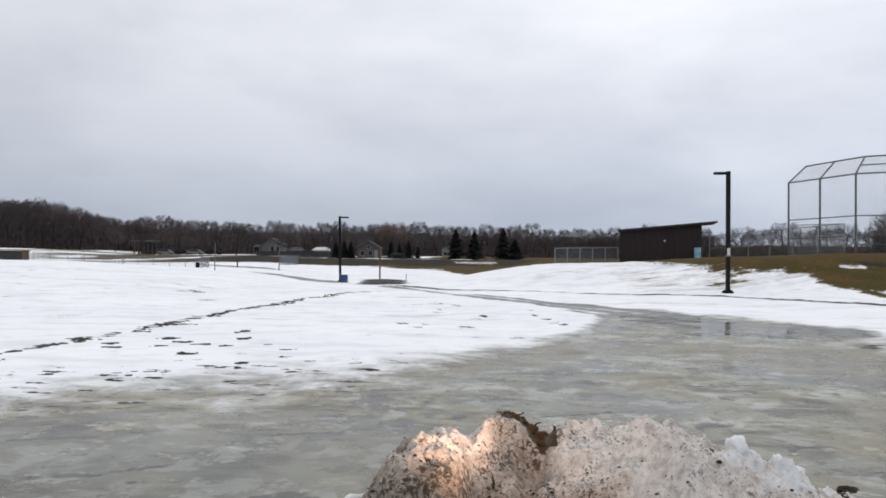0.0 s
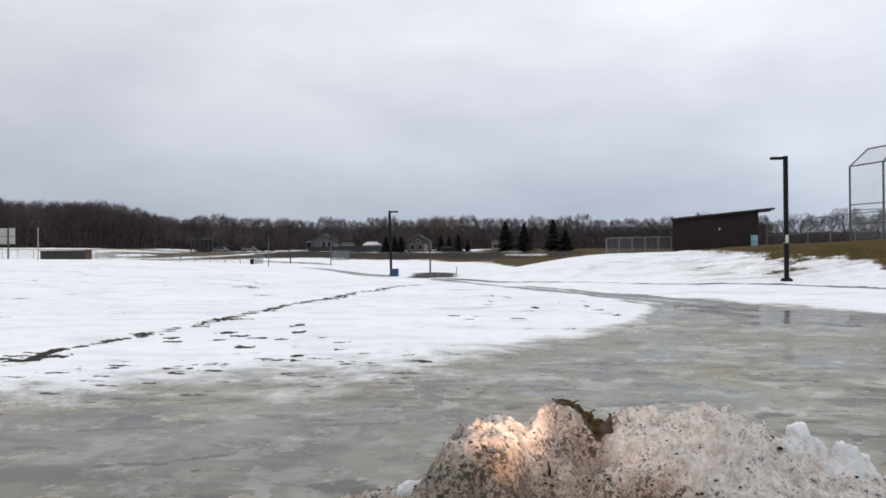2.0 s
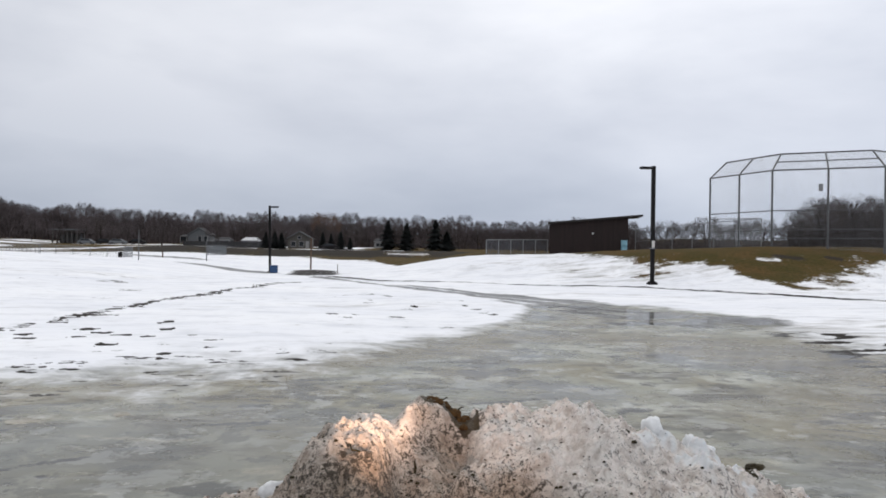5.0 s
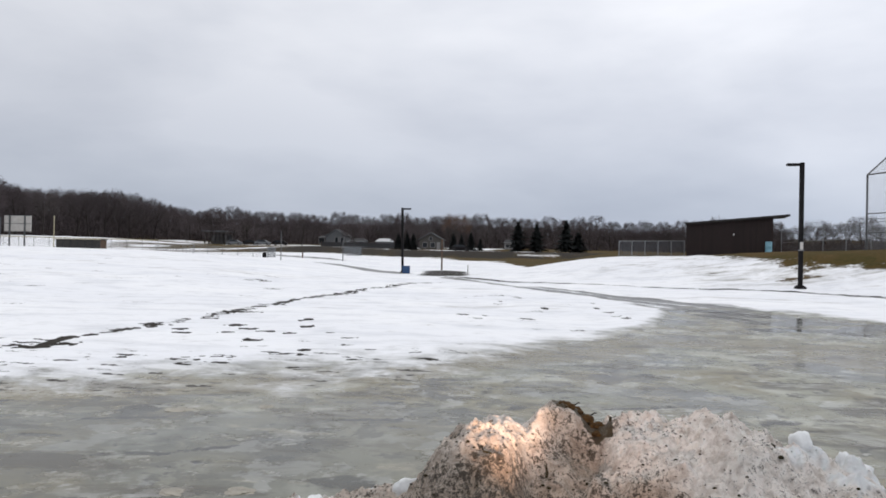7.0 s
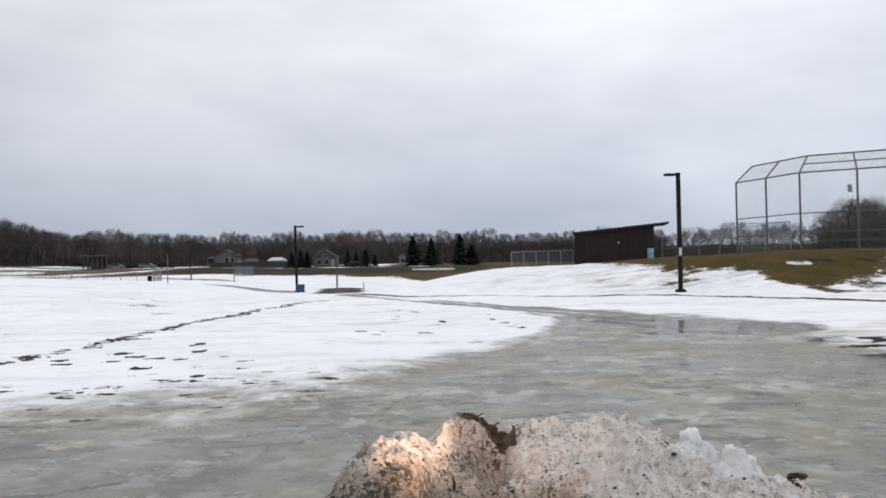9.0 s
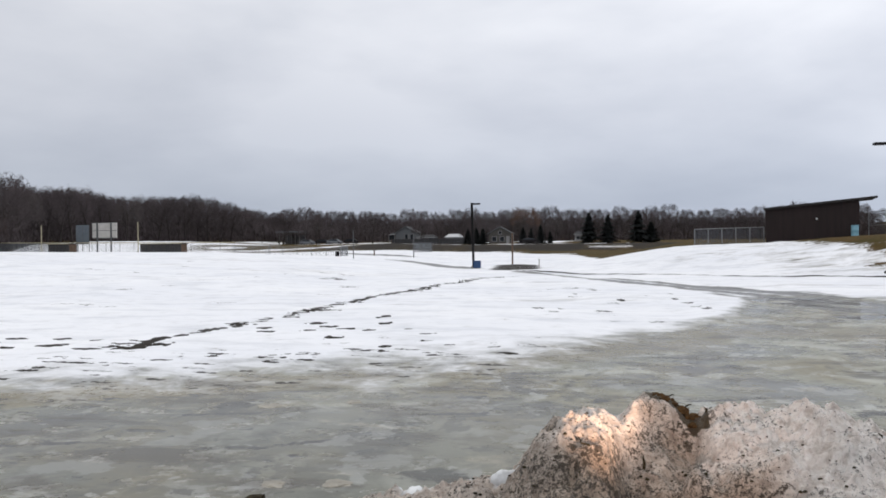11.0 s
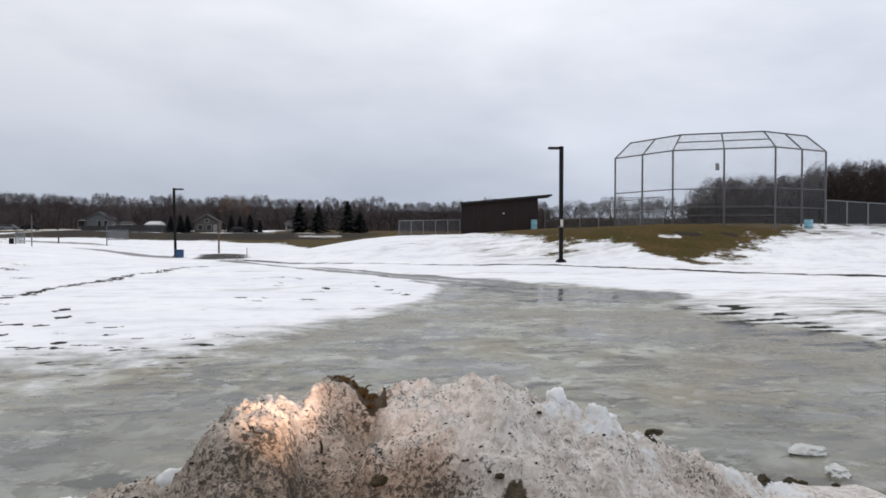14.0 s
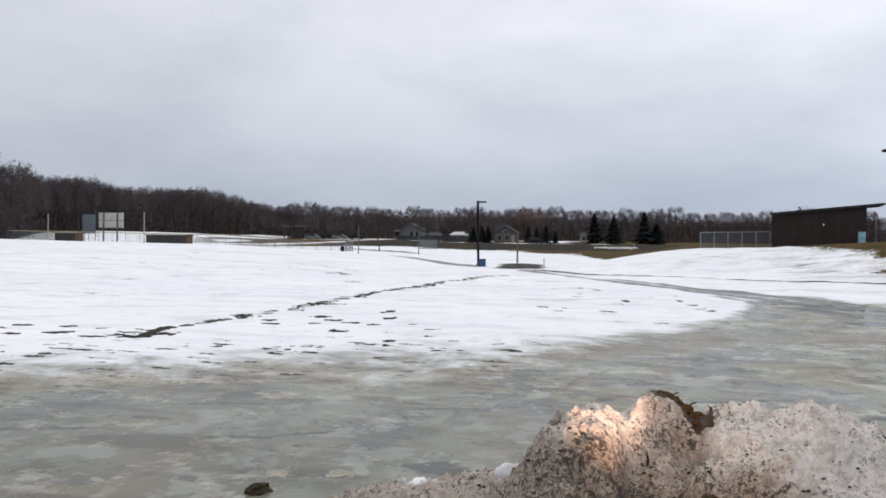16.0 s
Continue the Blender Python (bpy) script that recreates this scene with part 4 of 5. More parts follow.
tagged(new("gravel", grit.mesh("gravel", rock_dirt)), "dark gravel and mud crumbs in the snow heap", "gravel", "", "stuff")

for x, y, sx, seed in ((-2.16, 4.95, 0.10, 8.3), (-1.72, 5.02, 0.12, 9.1), (-3.2, 7.4, 0.14, 14.1), (-2.4, 7.7, 0.1, 15.7), (-5.1, 8.3, 0.16, 16.2), (-4.6, 8.15, 0.1, 17.4)):
    lumpy("ice_plate", x, y, -0.012, (sx, sx * 0.8, 0.011), stained_ice, seed, "flat brownish plate of ice frozen to the ground", "ice plate", 1.4, "ice plates on the frozen pool")

for x, y, sx, sy, sz, seed in ((0.50, 3.38, 0.026, 0.045, 0.03, 21.3), (0.535, 3.28, 0.024, 0.05, 0.016, 22.8), (1.0, 3.2, 0.024, 0.018, 0.014, 23.5), (1.27, 3.62, 0.03, 0.022, 0.02, 26.1), (1.42, 3.74, 0.02, 0.016, 0.018, 27.4), (1.28, 3.5, 0.014, 0.012, 0.01, 24.2)):
    lumpy("mud_clod", x, y, heap_top(x, y) - sz * 0.4, (sx, sy, sz), rock_dirt, seed, "black muddy clump frozen into the snow heap", "clod")
tw = random.Random(31)
for x, y in ((0.46, 4.12), (0.52, 4.16), (0.50, 4.05), (0.56, 4.10), (0.60, 4.0), (0.42, 4.2), (0.10, 3.45), (0.3, 3.4), (0.0, 3.4)):
    b = Buf()
    a = Vector((0, 0, 0))
    for k in range(4):
        c = a + Vector((tw.uniform(-0.03, 0.03), tw.uniform(-0.02, 0.02), tw.uniform(-0.006, 0.018)))
        b.tube(a, c, 0.006 - 0.001 * k, 0.005 - 0.001 * k, 5)
        a = c
    tagged(part("grass_wisp", b, rock_dirt, None), "dark wisp of dead grass on the snow heap", "dead grass", "wisps on the heap").matrix_basis = pose(x, y, heap_top(x, y), 0, 0, tw.uniform(0, 360))

# ---------------------------------------------------------------- lamps and posts


def street_lamp(x, y, height, turn, lean, label, sheet):
    lamp = thing("street_lamp", x, y, H(x, y) - 0.05, turn, label, "street lamp", "path lamps")
    foot = part("base", Buf().box(0, 0, 0, 0.46, 0.46, 0.16, 0, 0.04), concrete if sheet is None else dark_paint, lamp)
    part("base_plate", Buf().box(0, 0, 0.16, 0.32, 0.32, 0.05, 0, 0.01), dark_paint, foot)
    part("pole", Buf().box(0, 0, 0.2, 0.185, 0.185, height - 0.2, 0, 0.012), dark_paint, lamp)
    head = part("lamp_head", Buf().box(-0.40, 0, height - 0.13, 0.62, 0.32, 0.11, 0, 0.02), dark_paint, lamp)
    part("arm", Buf().box(-0.1, 0, height - 0.10, 0.22, 0.09, 0.07, 0, 0.01), dark_paint, head)
    part("lens", Buf().box(-0.44, 0, height - 0.145, 0.42, 0.22, 0.018), window_dark, head, "dark lens, switched off")
    part("cap", Buf().box(0, 0, height, 0.195, 0.195, 0.025, 0, 0.008), dark_paint, lamp)
    if sheet:
        part("notice", Buf().box(0, -0.099, sheet, 0.15, 0.006, 0.36), cream_panel, lamp, "small white notice strapped to the pole")
        part("band", Buf().box(0, 0, sheet - 0.06, 0.2, 0.2, 0.05), galvanized, lamp)
    lamp.rotation_euler.y = radians(lean)
    return lamp


street_lamp(14.35, 38.0, 6.15, 0, 0, "dark square lamp post with flat head beside the path", 1.95)
street_lamp(-8.42, 62.1, 5.45, 180, 1.0, "dark square lamp post with a blue bin at its foot", None)


def bin_box(x, y):
    b = thing("litter_bin", x, y, H(x, y), 8, "blue plastic bin beside the lamp post on snow", "bin")
    part("body", Buf().box(0, 0, 0, 0.62, 0.5, 0.55, 0, 0.04), blue_plastic, b)
    part("lid", Buf().box(0, 0, 0.55, 0.66, 0.54, 0.08, 0, 0.03), blue_plastic, b)


bin_box(-8.08, 61.8)


def barrel(x, y, z, label, tall=1.0):
    b = thing("barrel", x, y, z, 0, label, "barrel", "blue drums by the ball field")
    b.scale = (0.88, 0.88, tall)
    rings = [(0.27, 0), (0.29, 0.03), (0.29, 0.27), (0.305, 0.29), (0.29, 0.31), (0.29, 0.57), (0.305, 0.59), (0.29, 0.61), (0.29, 0.86), (0.275, 0.89), (0.24, 0.885)]
    part("drum", Buf().lathe(rings), pale_blue, b, "", True)
    part("rim", Buf().lathe([(0.285, 0.865), (0.30, 0.875), (0.30, 0.9), (0.27, 0.905)]), pale_blue, b)


def post(x, y, height, radius, material, label, name="post", category="post"):
    t = thing(name, x, y, H(x, y) - 0.05, 0, label, category)
    part("shaft", Buf().tube((0, 0, 0), (0, 0, height), radius, radius * 0.9, 8), material, t)
    part("cap", Buf().tube((0, 0, height), (0, 0, height + 0.04), radius * 1.25, radius * 0.8, 8), material, t)
    return t


post(-6.25, 75.0, 3.1, 0.085, brown_wood, "plain brown wooden post beside the path")
post(-22.65, 75.0, 2.9, 0.05, dull_steel, "thin grey steel post in the snow")
post(-3.0, 62.0, 0.75, 0.03, brown_wood, "thin wooden stake in the snow", "stake", "stake")
post(-24.5, 90.0, 0.7, 0.09, brown_wood, "short dark wooden post in the snow")

board = thing("sign_board", -19.1, 88.0, H(-19.1, 88.0), 0, "grey wire screen on a steel post in the snow", "sign")
part("post", Buf().tube((0, 0, 0), (0, 0, 2.45), 0.06, 0.055, 8), dull_steel, board)
part("frame", Buf().box(1.15, 0, 0.68, 2.2, 0.04, 0.05).box(1.15, 0, 1.75, 2.2, 0.04, 0.05).box(2.22, 0, 0.72, 0.05, 0.04, 1.04).box(1.15, 0, 0.72, 0.04, 0.04, 1.04), dull_steel, board)
part("screen", Buf().box(1.15, 0, 0.73, 2.1, 0.012, 1.02), chain_dense, board)

# ---------------------------------------------------------------- dugout, backstop and fences of the near ball field


def near_dugout():
    x0, x1, y0, y1 = 14.75, 21.26, 63.0, 66.2
    z0 = H(16, 63.2) - 0.5
    d = thing("dugout", x0, y0, z0, -13.6, "dark brown board dugout with a sloping mono-pitch roof", "dugout")
    w, dp = x1 - x0, y1 - y0
    hl, hr = 4.22 - z0, 4.80 - z0

    def top(x):
        return hl + (hr - hl) * x / w - 0.06

    wall = part("back_wall", Buf().prism([(0, 0), (w, 0), (w, top(w)), (0, top(0))], 0.03, 0.12), boards, d)
    k = 34
    for i in range(k):
        a, b = w * i / k + 0.008, w * (i + 1) / k - 0.008
        part("board", Buf().prism([(a, 0), (b, 0), (b, top(b)), (a, top(a))], 0.0, 0.03), boards, wall)
    part("end_wall", Buf().box(0.06, dp / 2 + 0.06, 0, 0.12, dp - 0.12, top(0)), boards, d)
    part("bench", Buf().box(w / 2, 0.6, 0.35, w - 0.6, 0.35, 0.06), brown_wood, d)
    for y in (dp - 0.1, 0.2):
        part("post", Buf().box(w - 0.08, y, 0, 0.14, 0.14, top(w)), boards, d)
    roof = part("roof", Buf().prism([(-0.12, top(-0.12)), (w + 1.15, top(w + 1.15)), (w + 1.15, top(w + 1.15) + 0.14), (-0.12, top(-0.12) + 0.14)], -0.25, dp + 0.25), roof_dark, d)
    part("fascia", Buf().prism([(-0.15, top(-0.15) - 0.02), (w + 1.18, top(w + 1.18) - 0.02), (w + 1.18, top(w + 1.18) + 0.15), (-0.15, top(-0.15) + 0.15)], -0.29, -0.252), roof_dark, roof)
    part("lamp", Buf().box(3.6, -0.05, 2.3, 0.11, 0.07, 0.14, 0, 0.02), paper_white, d, "small pale wall lamp")
    return d


near_dugout()
barrel(20.45, 60.6, H(20.45, 60.6) - 0.03, "pale blue plastic drum standing beside the dugout", 1.3)


def fence(name, ends, height, bays, material, label, rail=galvanized, top=None, r=0.035, middle=False, sink=0.0):
    """Chain link between two ends: posts, rails and a panel in each bay."""
    (ax, ay), (bx, by) = ends
    turn = math.degrees(math.atan2(by - ay, bx - ax))
    L = math.hypot(bx - ax, by - ay)
    za, zb = H(ax, ay) - sink, H(bx, by) - sink
    f = thing(name, ax, ay, za, turn, label, "fence")
    for i in range(bays + 1):
        x = L * i / bays
        z = (zb - za) * i / bays
        part("post", Buf().tube((x, 0, z - 0.1), (x, 0, z + height), r, r, 6), rail, f)
        if i < bays:
            x2, z2 = L * (i + 1) / bays, (zb - za) * (i + 1) / bays
            part("top_rail", Buf().tube((x, 0, z + height), (x2, 0, z2 + height), top[1] if top else r * 0.8, None, 6), top[0] if top else rail, f)
            if middle:
                part("middle_rail", Buf().tube((x, 0, z + height * 0.5), (x2, 0, z2 + height * 0.5), r * 0.7, None, 6), rail, f)
            part("wire_panel", Buf().quad((x, 0.03, z + 0.03), (x2, 0.03, z2 + 0.03), (x2, 0.03, z2 + height), (x, 0.03, z + height)), material, f)
    return f


fence("screen_fence", [(9.5, 64.0), (14.7, 63.4)], 1.36, 5, chain_mid, "low chain-link fence with pale posts beside the dugout", galvanized, None, 0.045)
fence("tall_fence", [(21.9, 62.0), (26.6, 50.0)], 2.05, 6, chain_thin, "tall chain-link fence between dugout and backstop", galvanized, None, 0.035, True)


def backstop():
    """Two middle bays, two bays in each wing, and a canopy that leans over the field."""
    az = math.atan2(30.17, 48)
    R = 51.0
    cx, cy = R * math.sin(az), R * math.cos(az)
    b = thing("backstop", cx, cy, 0, -math.degrees(az), "tall grey steel chain-link backstop with overhanging canopy", "backstop")
    plan = [(-7.28, 3.9), (-5.21, 2.0), (-3.1, 0.0), (0.0, 0.0), (2.97, 0.0), (4.63, 2.0), (6.2, 3.9)]
    inner = [(-6.35, 5.0), (-4.47, 3.2), (-2.7, 1.5), (-0.18, 1.5), (2.36, 1.5), (3.69, 3.2), (5.13, 5.0)]
    base, low, high = [], 7.0, 8.18
    c, s = math.cos(az), math.sin(az)
    for x, y in plan:
        base.append(H(cx + c * x + s * y, cy - s * x + c * y) - 0.1)
    for i, (x, y) in enumerate(plan):
        part("post", Buf().tube((x, y, base[i]), (x, y, low), 0.06, 0.06, 8), dull_steel, b)
        part("canopy_arm", Buf().tube((x, y, low), (*inner[i], high), 0.05, 0.05, 8), dull_steel, b)
    for i in range(6):
        p0, p1, q0, q1 = plan[i], plan[i + 1], inner[i], inner[i + 1]
        part("lower_rail", Buf().tube((*p0, low), (*p1, low), 0.05, None, 6), dull_steel, b)
        part("canopy_rail", Buf().tube((*q0, high), (*q1, high), 0.05, None, 6), dull_steel, b)
        if i in (2, 3):
            m0, m1 = [(a + c2) / 2 for a, c2 in zip(p0, q0)], [(a + c2) / 2 for a, c2 in zip(p1, q1)]
            part("canopy_rail", Buf().tube((*m0, (low + high) / 2), (*m1, (low + high) / 2), 0.04, None, 6), dull_steel, b)
        heights = [4.5, 3.35, 2.8] if i in (2, 3) else [4.5, 3.3]
        for h in heights:
            part("cross_rail", Buf().tube((*p0, h), (*p1, h), 0.035, None, 6), dull_steel, b)
        part("wire_panel", Buf().quad((*p0, base[i]), (*p1, base[i + 1]), (*p1, low), (*p0, low)), chain_thin, b)
        part("wire_canopy", Buf().quad((*p0, low), (*p1, low), (*q1, high), (*q0, high)), chain_canopy, b)
    part("notice", Buf().box(-0.40, -0.06, 5.65, 0.24, 0.02, 0.44), galvanized, b, "small grey metal notice")
    return cx, cy, az, plan


bcx, bcy, baz, bplan = backstop()


def on_backstop(x, y):
    return bcx + math.cos(baz) * x + math.sin(baz) * y, bcy - math.sin(baz) * x + math.cos(baz) * y


ex, ey = on_backstop(6.25, 3.95)
fx, fy = on_backstop(18.5, 5.2)
fence("tall_fence", [(ex, ey), (fx, fy)], 1.95, 10, chain_green, "chain-link fence with dark screening beside the backstop", galvanized, None, 0.04, False, 0.36)
wx, wy = on_backstop(-7.28, 3.9)
fence("tall_fence", [(26.6, 50.0), (wx, wy)], 2.05, 1, chain_thin, "tall chain-link fence between dugout and backstop")
bx_, by_ = on_backstop(5.0, 1.6)
barrel(bx_, by_, H(bx_, by_) - 0.03, "bright blue plastic drum standing beside the backstop", 0.62)

# ---------------------------------------------------------------- the far ball field
YF = 140.0


def far_fence(x0, x1, bays, label, wire, height=1.9):
    fence("outfield_fence", [(x0, YF), (x1, YF)], height, bays, wire, label, galvanized, (yellow_pvc, 0.085), 0.04)


far_fence(-122.0, -101.0, 7, "chain-link outfield fence with dark mesh and yellow top rail", chain_dense)
far_fence(-101.0, -66.5, 11, "open chain-link outfield fence with yellow top rail", chain_thin)
for x, top in ((-109.1, 6.7), (-87.2, 7.1)):
    t = thing("foul_pole", x, YF - 0.5, H(x, YF - 0.5), 0, "yellow painted steel foul pole at the outfield fence", "foul pole", "foul poles")
    part("shaft", Buf().tube((0, 0, 0), (0, 0, top - H(x, YF)), 0.10, 0.09, 10), yellow_pvc, t)
    part("footing", Buf().tube((0, 0, -0.1), (0, 0, 0.12), 0.25, 0.25, 10), concrete, t)

score = thing("scoreboard", -99.0, YF + 6, H(-99.0, YF + 6), 0, "cream scoreboard seen from behind on two steel posts", "scoreboard")
zb = H(-99.0, YF + 6)
part("panel", Buf().box(0, 0, 4.0 - zb, 5.75, 0.25, 3.35, 0, 0.05), cream_panel, score)
for x in (-1.62, 1.62):
    part("post", Buf().box(x, -0.24, 0, 0.24, 0.24, 7.2 - zb), dull_steel, score)
for z in (4.02, 5.6, 7.26):
    part("brace", Buf().box(0, -0.16, z - zb, 5.75, 0.07, 0.09), dull_steel, score)

screen = thing("wind_screen", -101.4, YF + 2, H(-101.4, YF + 2), 0, "blue-grey mesh screen between steel posts", "screen")
part("sheet", Buf().box(0, 0, 1.6, 2.9, 0.05, 4.0), plain("blue_grey_mesh", (0.09, 0.11, 0.13), (0.13, 0.15, 0.17), 2, 0.8), screen)
for x in (-1.5, 0, 1.5):
    part("post", Buf().tube((x, 0, 0), (x, 0, 5.65), 0.06, 0.06, 6), dull_steel, screen)


def far_dugout(x0, x1, label):
    w = x1 - x0
    z = H((x0 + x1) / 2, YF - 3)
    d = thing("dugout", x0, YF - 3.5, z - 0.2, 0, label, "dugout", "dugouts of the far field")
    part("back_wall", Buf().box(w / 2, 0.1, 0, w, 0.2, 1.8), plain("dark_grey_block", (0.028, 0.027, 0.028), (0.06, 0.056, 0.054), 2, 0.8), d)
    for x in (0.1, w - 0.1):
        part("end_wall", Buf().box(x, 1.3, 0, 0.2, 2.2, 1.8), brown_wood, d)
    for i in range(1, 6):
        part("pier", Buf().box(w * i / 6, -0.04, 0, 0.16, 0.08, 1.8), shingles, d)
    part("roof", Buf().box(w / 2, 1.2, 1.8, w + 0.4, 3.0, 0.14, 0, 0.03), shingles, d)
    part("roof_edge", Buf().box(w / 2, -0.34, 1.82, w + 0.44, 0.06, 0.12), yellow_pvc, d)


far_dugout(-105.2, -100.6, "dark block dugout with a flat brown roof in snow")
far_dugout(-84.9, -76.2, "long dark block dugout with a flat brown roof")

sign = thing("field_sign", -92.6, 100, H(-92.6, 100), 0, "reddish-brown board on two posts before the woods", "sign")
zb = H(-92.6, 100)
part("panel", Buf().box(0, 0, 3.5 - zb, 2.6, 0.12, 1.25, 0, 0.03), rust_panel, sign)
for z in (3.75, 4.25):
    part("bar", Buf().box(0.0, -0.075, z - zb, 1.9, 0.02, 0.16), cream_panel, sign, "row of unreadable pale lettering")
for x in (-0.95, 0.95):
    part("post", Buf().box(x, 0.1, 0, 0.12, 0.1, 4.6 - zb), brown_wood, sign)

fence("low_fence", [(-36.3, 85.4), (-27.2, 85.0)], 0.95, 5, chain_thin, "low chain-link fence standing in the snow", galvanized)
fence("low_fence", [(-66.0, 138), (-36.3, 85.8)], 1.05, 14, chain_thin, "long chain-link fence running over the snow", galvanized, None, 0.03)
gate = thing("gate", -26.8, 85.0, H(-26.8, 85.0), 0, "small chain-link gate in the low fence", "gate")
part("frame", Buf().tube((-0.45, 0, 0), (-0.45, 0, 1.2), 0.03).tube((0.45, 0, 0), (0.45, 0, 1.2), 0.03).tube((-0.45, 0, 1.2), (0.45, 0, 1.2), 0.03).tube((-0.45, 0, 0.1), (0.45, 0, 0.1), 0.03), galvanized, gate)
part("wire_panel", Buf().quad((-0.45, 0.03, 0.1), (0.45, 0.03, 0.1), (0.45, 0.03, 1.2), (-0.45, 0.03, 1.2)), chain_dense, gate)
drum = thing("litter_drum", -27.35, 84.2, H(-27.35, 84.2), 0, "small dark litter drum beside the gate", "bin")
part("drum", Buf().lathe([(0.20, 0), (0.23, 0.04), (0.23, 0.55), (0.21, 0.6)], 14), dark_paint, drum)

# ---------------------------------------------------------------- houses behind the field


def house(x, y, w, depth, eaves, ridge, turn, wall_mat, roof_mat, label, windows, door=None, gable=True):
    h = thing("house", x, y, H(x, y) - 0.3, turn, label, "house", "houses before the woods")
    if gable:
        outline = [(-w / 2, 0), (w / 2, 0), (w / 2, eaves), (0, ridge), (-w / 2, eaves)]
        part("wall", Buf().prism(outline, 0, depth), wall_mat, h)
        for s in (-1, 1):
            a, b = (s * (w / 2 + 0.45), eaves - 0.25), (0, ridge + 0.05)
            part("roof", Buf().prism([a, b, (b[0], b[1] + 0.22), (a[0], a[1] + 0.22)], -0.4, depth + 0.4), roof_mat, h)
            part("barge_board", Buf().prism([a, b, (b[0], b[1] + 0.24), (a[0], a[1] + 0.24)], -0.46, -0.402), siding_grey, h)
    else:
        part("wall", Buf().box(0, depth / 2, 0, w, depth, eaves), wall_mat, h)
        n = Buf()
        n.v += [(-w / 2 - 0.4, -0.5, eaves), (w / 2 + 0.4, -0.5, eaves), (w / 2 + 0.4, depth + 0.5, eaves), (-w / 2 - 0.4, depth + 0.5, eaves), (-w / 2 + 0.6, depth / 2, ridge), (w / 2 - 0.6, depth / 2, ridge)]
        n.f += [(0, 1, 5, 4), (1, 2, 5), (2, 3, 4, 5), (3, 0, 4), (3, 2, 1, 0)]
        part("roof", n, roof_mat, h)
        part("gutter", Buf().box(0, -0.55, eaves - 0.08, w + 0.8, 0.1, 0.14), siding_white, h)
    for wx_, wz_, ww, wh in windows:
        win = part("window", Buf().box(wx_, -0.03, wz_, ww, 0.06, wh), window_dark, h, "dark window")
        f = Buf().box(wx_, -0.05, wz_ - 0.12, ww + 0.24, 0.1, 0.12).box(wx_, -0.05, wz_ + wh, ww + 0.24, 0.1, 0.12)
        f.box(wx_ - ww / 2 - 0.06, -0.05, wz_, 0.12, 0.1, wh).box(wx_ + ww / 2 + 0.06, -0.05, wz_, 0.12, 0.1, wh)
        part("frame", f, siding_white, win)
    if door:
        part("door", Buf().box(door[0], -0.04, 0.3, door[1], 0.08, door[2]), siding_white, h, "pale door")
    return h


house(-56.9, 250, 6.8, 9, 3.5, 5.5, 0, siding_grey, shingles, "grey sided house with a gabled front and dark windows", [(0.3, 1.0, 1.0, 2.0), (2.2, 1.0, 1.0, 2.0)])
house(-61.8, 252, 2.8, 6, 2.9, 3.5, 0, siding_beige, shingles, "low beige wing beside the grey house", [(-0.4, 0.9, 1.8, 1.8)], None, False)


def park_shelter(x, y, w, depth, top):
    """An open picnic shelter: posts, a low wall behind, a flat roof with a pale edge."""
    h = thing("park_shelter", x, y, H(x, y) - 0.2, 0, "open park shelter with a flat pale-edged roof on posts", "shelter")
    for k in range(6):
        for d in (0.3, depth - 0.3):
            part("post", Buf().box(-w / 2 + 0.4 + (w - 0.8) * k / 5, d, 0, 0.26, 0.26, top), siding_beige, h)
    part("back_wall", Buf().box(0, depth - 0.1, 0, w - 0.4, 0.16, top * 0.8), siding_grey, h)
    roof = part("roof", Buf().box(0, depth / 2, top, w + 1.0, depth + 1.0, 0.3, 0, 0.04), shingles, h)
    part("fascia", Buf().box(0, -0.53, top - 0.04, w + 1.06, 0.06, 0.36), siding_grey, roof)
    for k in (-2.2, 0.4, 2.6):
        part("table", Buf().box(k, depth / 2, 0.72, 1.7, 0.8, 0.07).box(k - 0.6, depth / 2, 0, 0.1, 0.7, 0.72).box(k + 0.6, depth / 2, 0, 0.1, 0.7, 0.72), brown_wood, h)


park_shelter(-91.6, 232, 7.6, 6, 4.2)
house(-47.0, 236, 5.0, 6, 2.0, 3.0, 0, shingles, shingles, "low dark grey house with a hipped roof", [(-1.6, 0.9, 1.4, 1.1), (1.4, 0.9, 1.4, 1.1)], None, False)
house(-39.4, 242, 4.8, 7, 2.1, 3.2, 0, siding_grey, roof_snow, "small white house with snow on its roof", [(-1.4, 0.7, 1.0, 0.9), (1.2, 0.7, 1.0, 0.9)], (-0.1, 0.85, 1.6), False)
house(-22.0, 222, 6.6, 9, 3.2, 5.0, 0, siding_beige, shingles, "two-storey dark grey house half hidden by evergreens", [(-1.7, 0.9, 1.2, 1.3), (0.6, 0.9, 1.2, 1.3), (0.0, 3.0, 0.8, 0.8)], (2.3, 1.0, 2.1))
house(1.5, 235, 3.6, 5, 2.4, 3.4, 0, siding_white, shingles, "small white house behind dark spruces", [(-0.8, 0.9, 0.9, 0.9), (0.8, 0.9, 0.9, 0.9)], None, False)

lf = thing("board_fence", -46.5, 188, H(-46.5, 188) - 0.2, 0, "long weathered grey board fence before the houses", "fence")
for i in range(28):
    part("plank_panel", Buf().box(i * 0.78 + 0.39, 0, 0, 0.74, 0.06, 1.45 + 0.03 * (i % 3)), shingles, lf)
for i in range(8):
    part("post", Buf().box(i * 3.1, 0.08, 0, 0.12, 0.12, 1.6), brown_wood, lf)


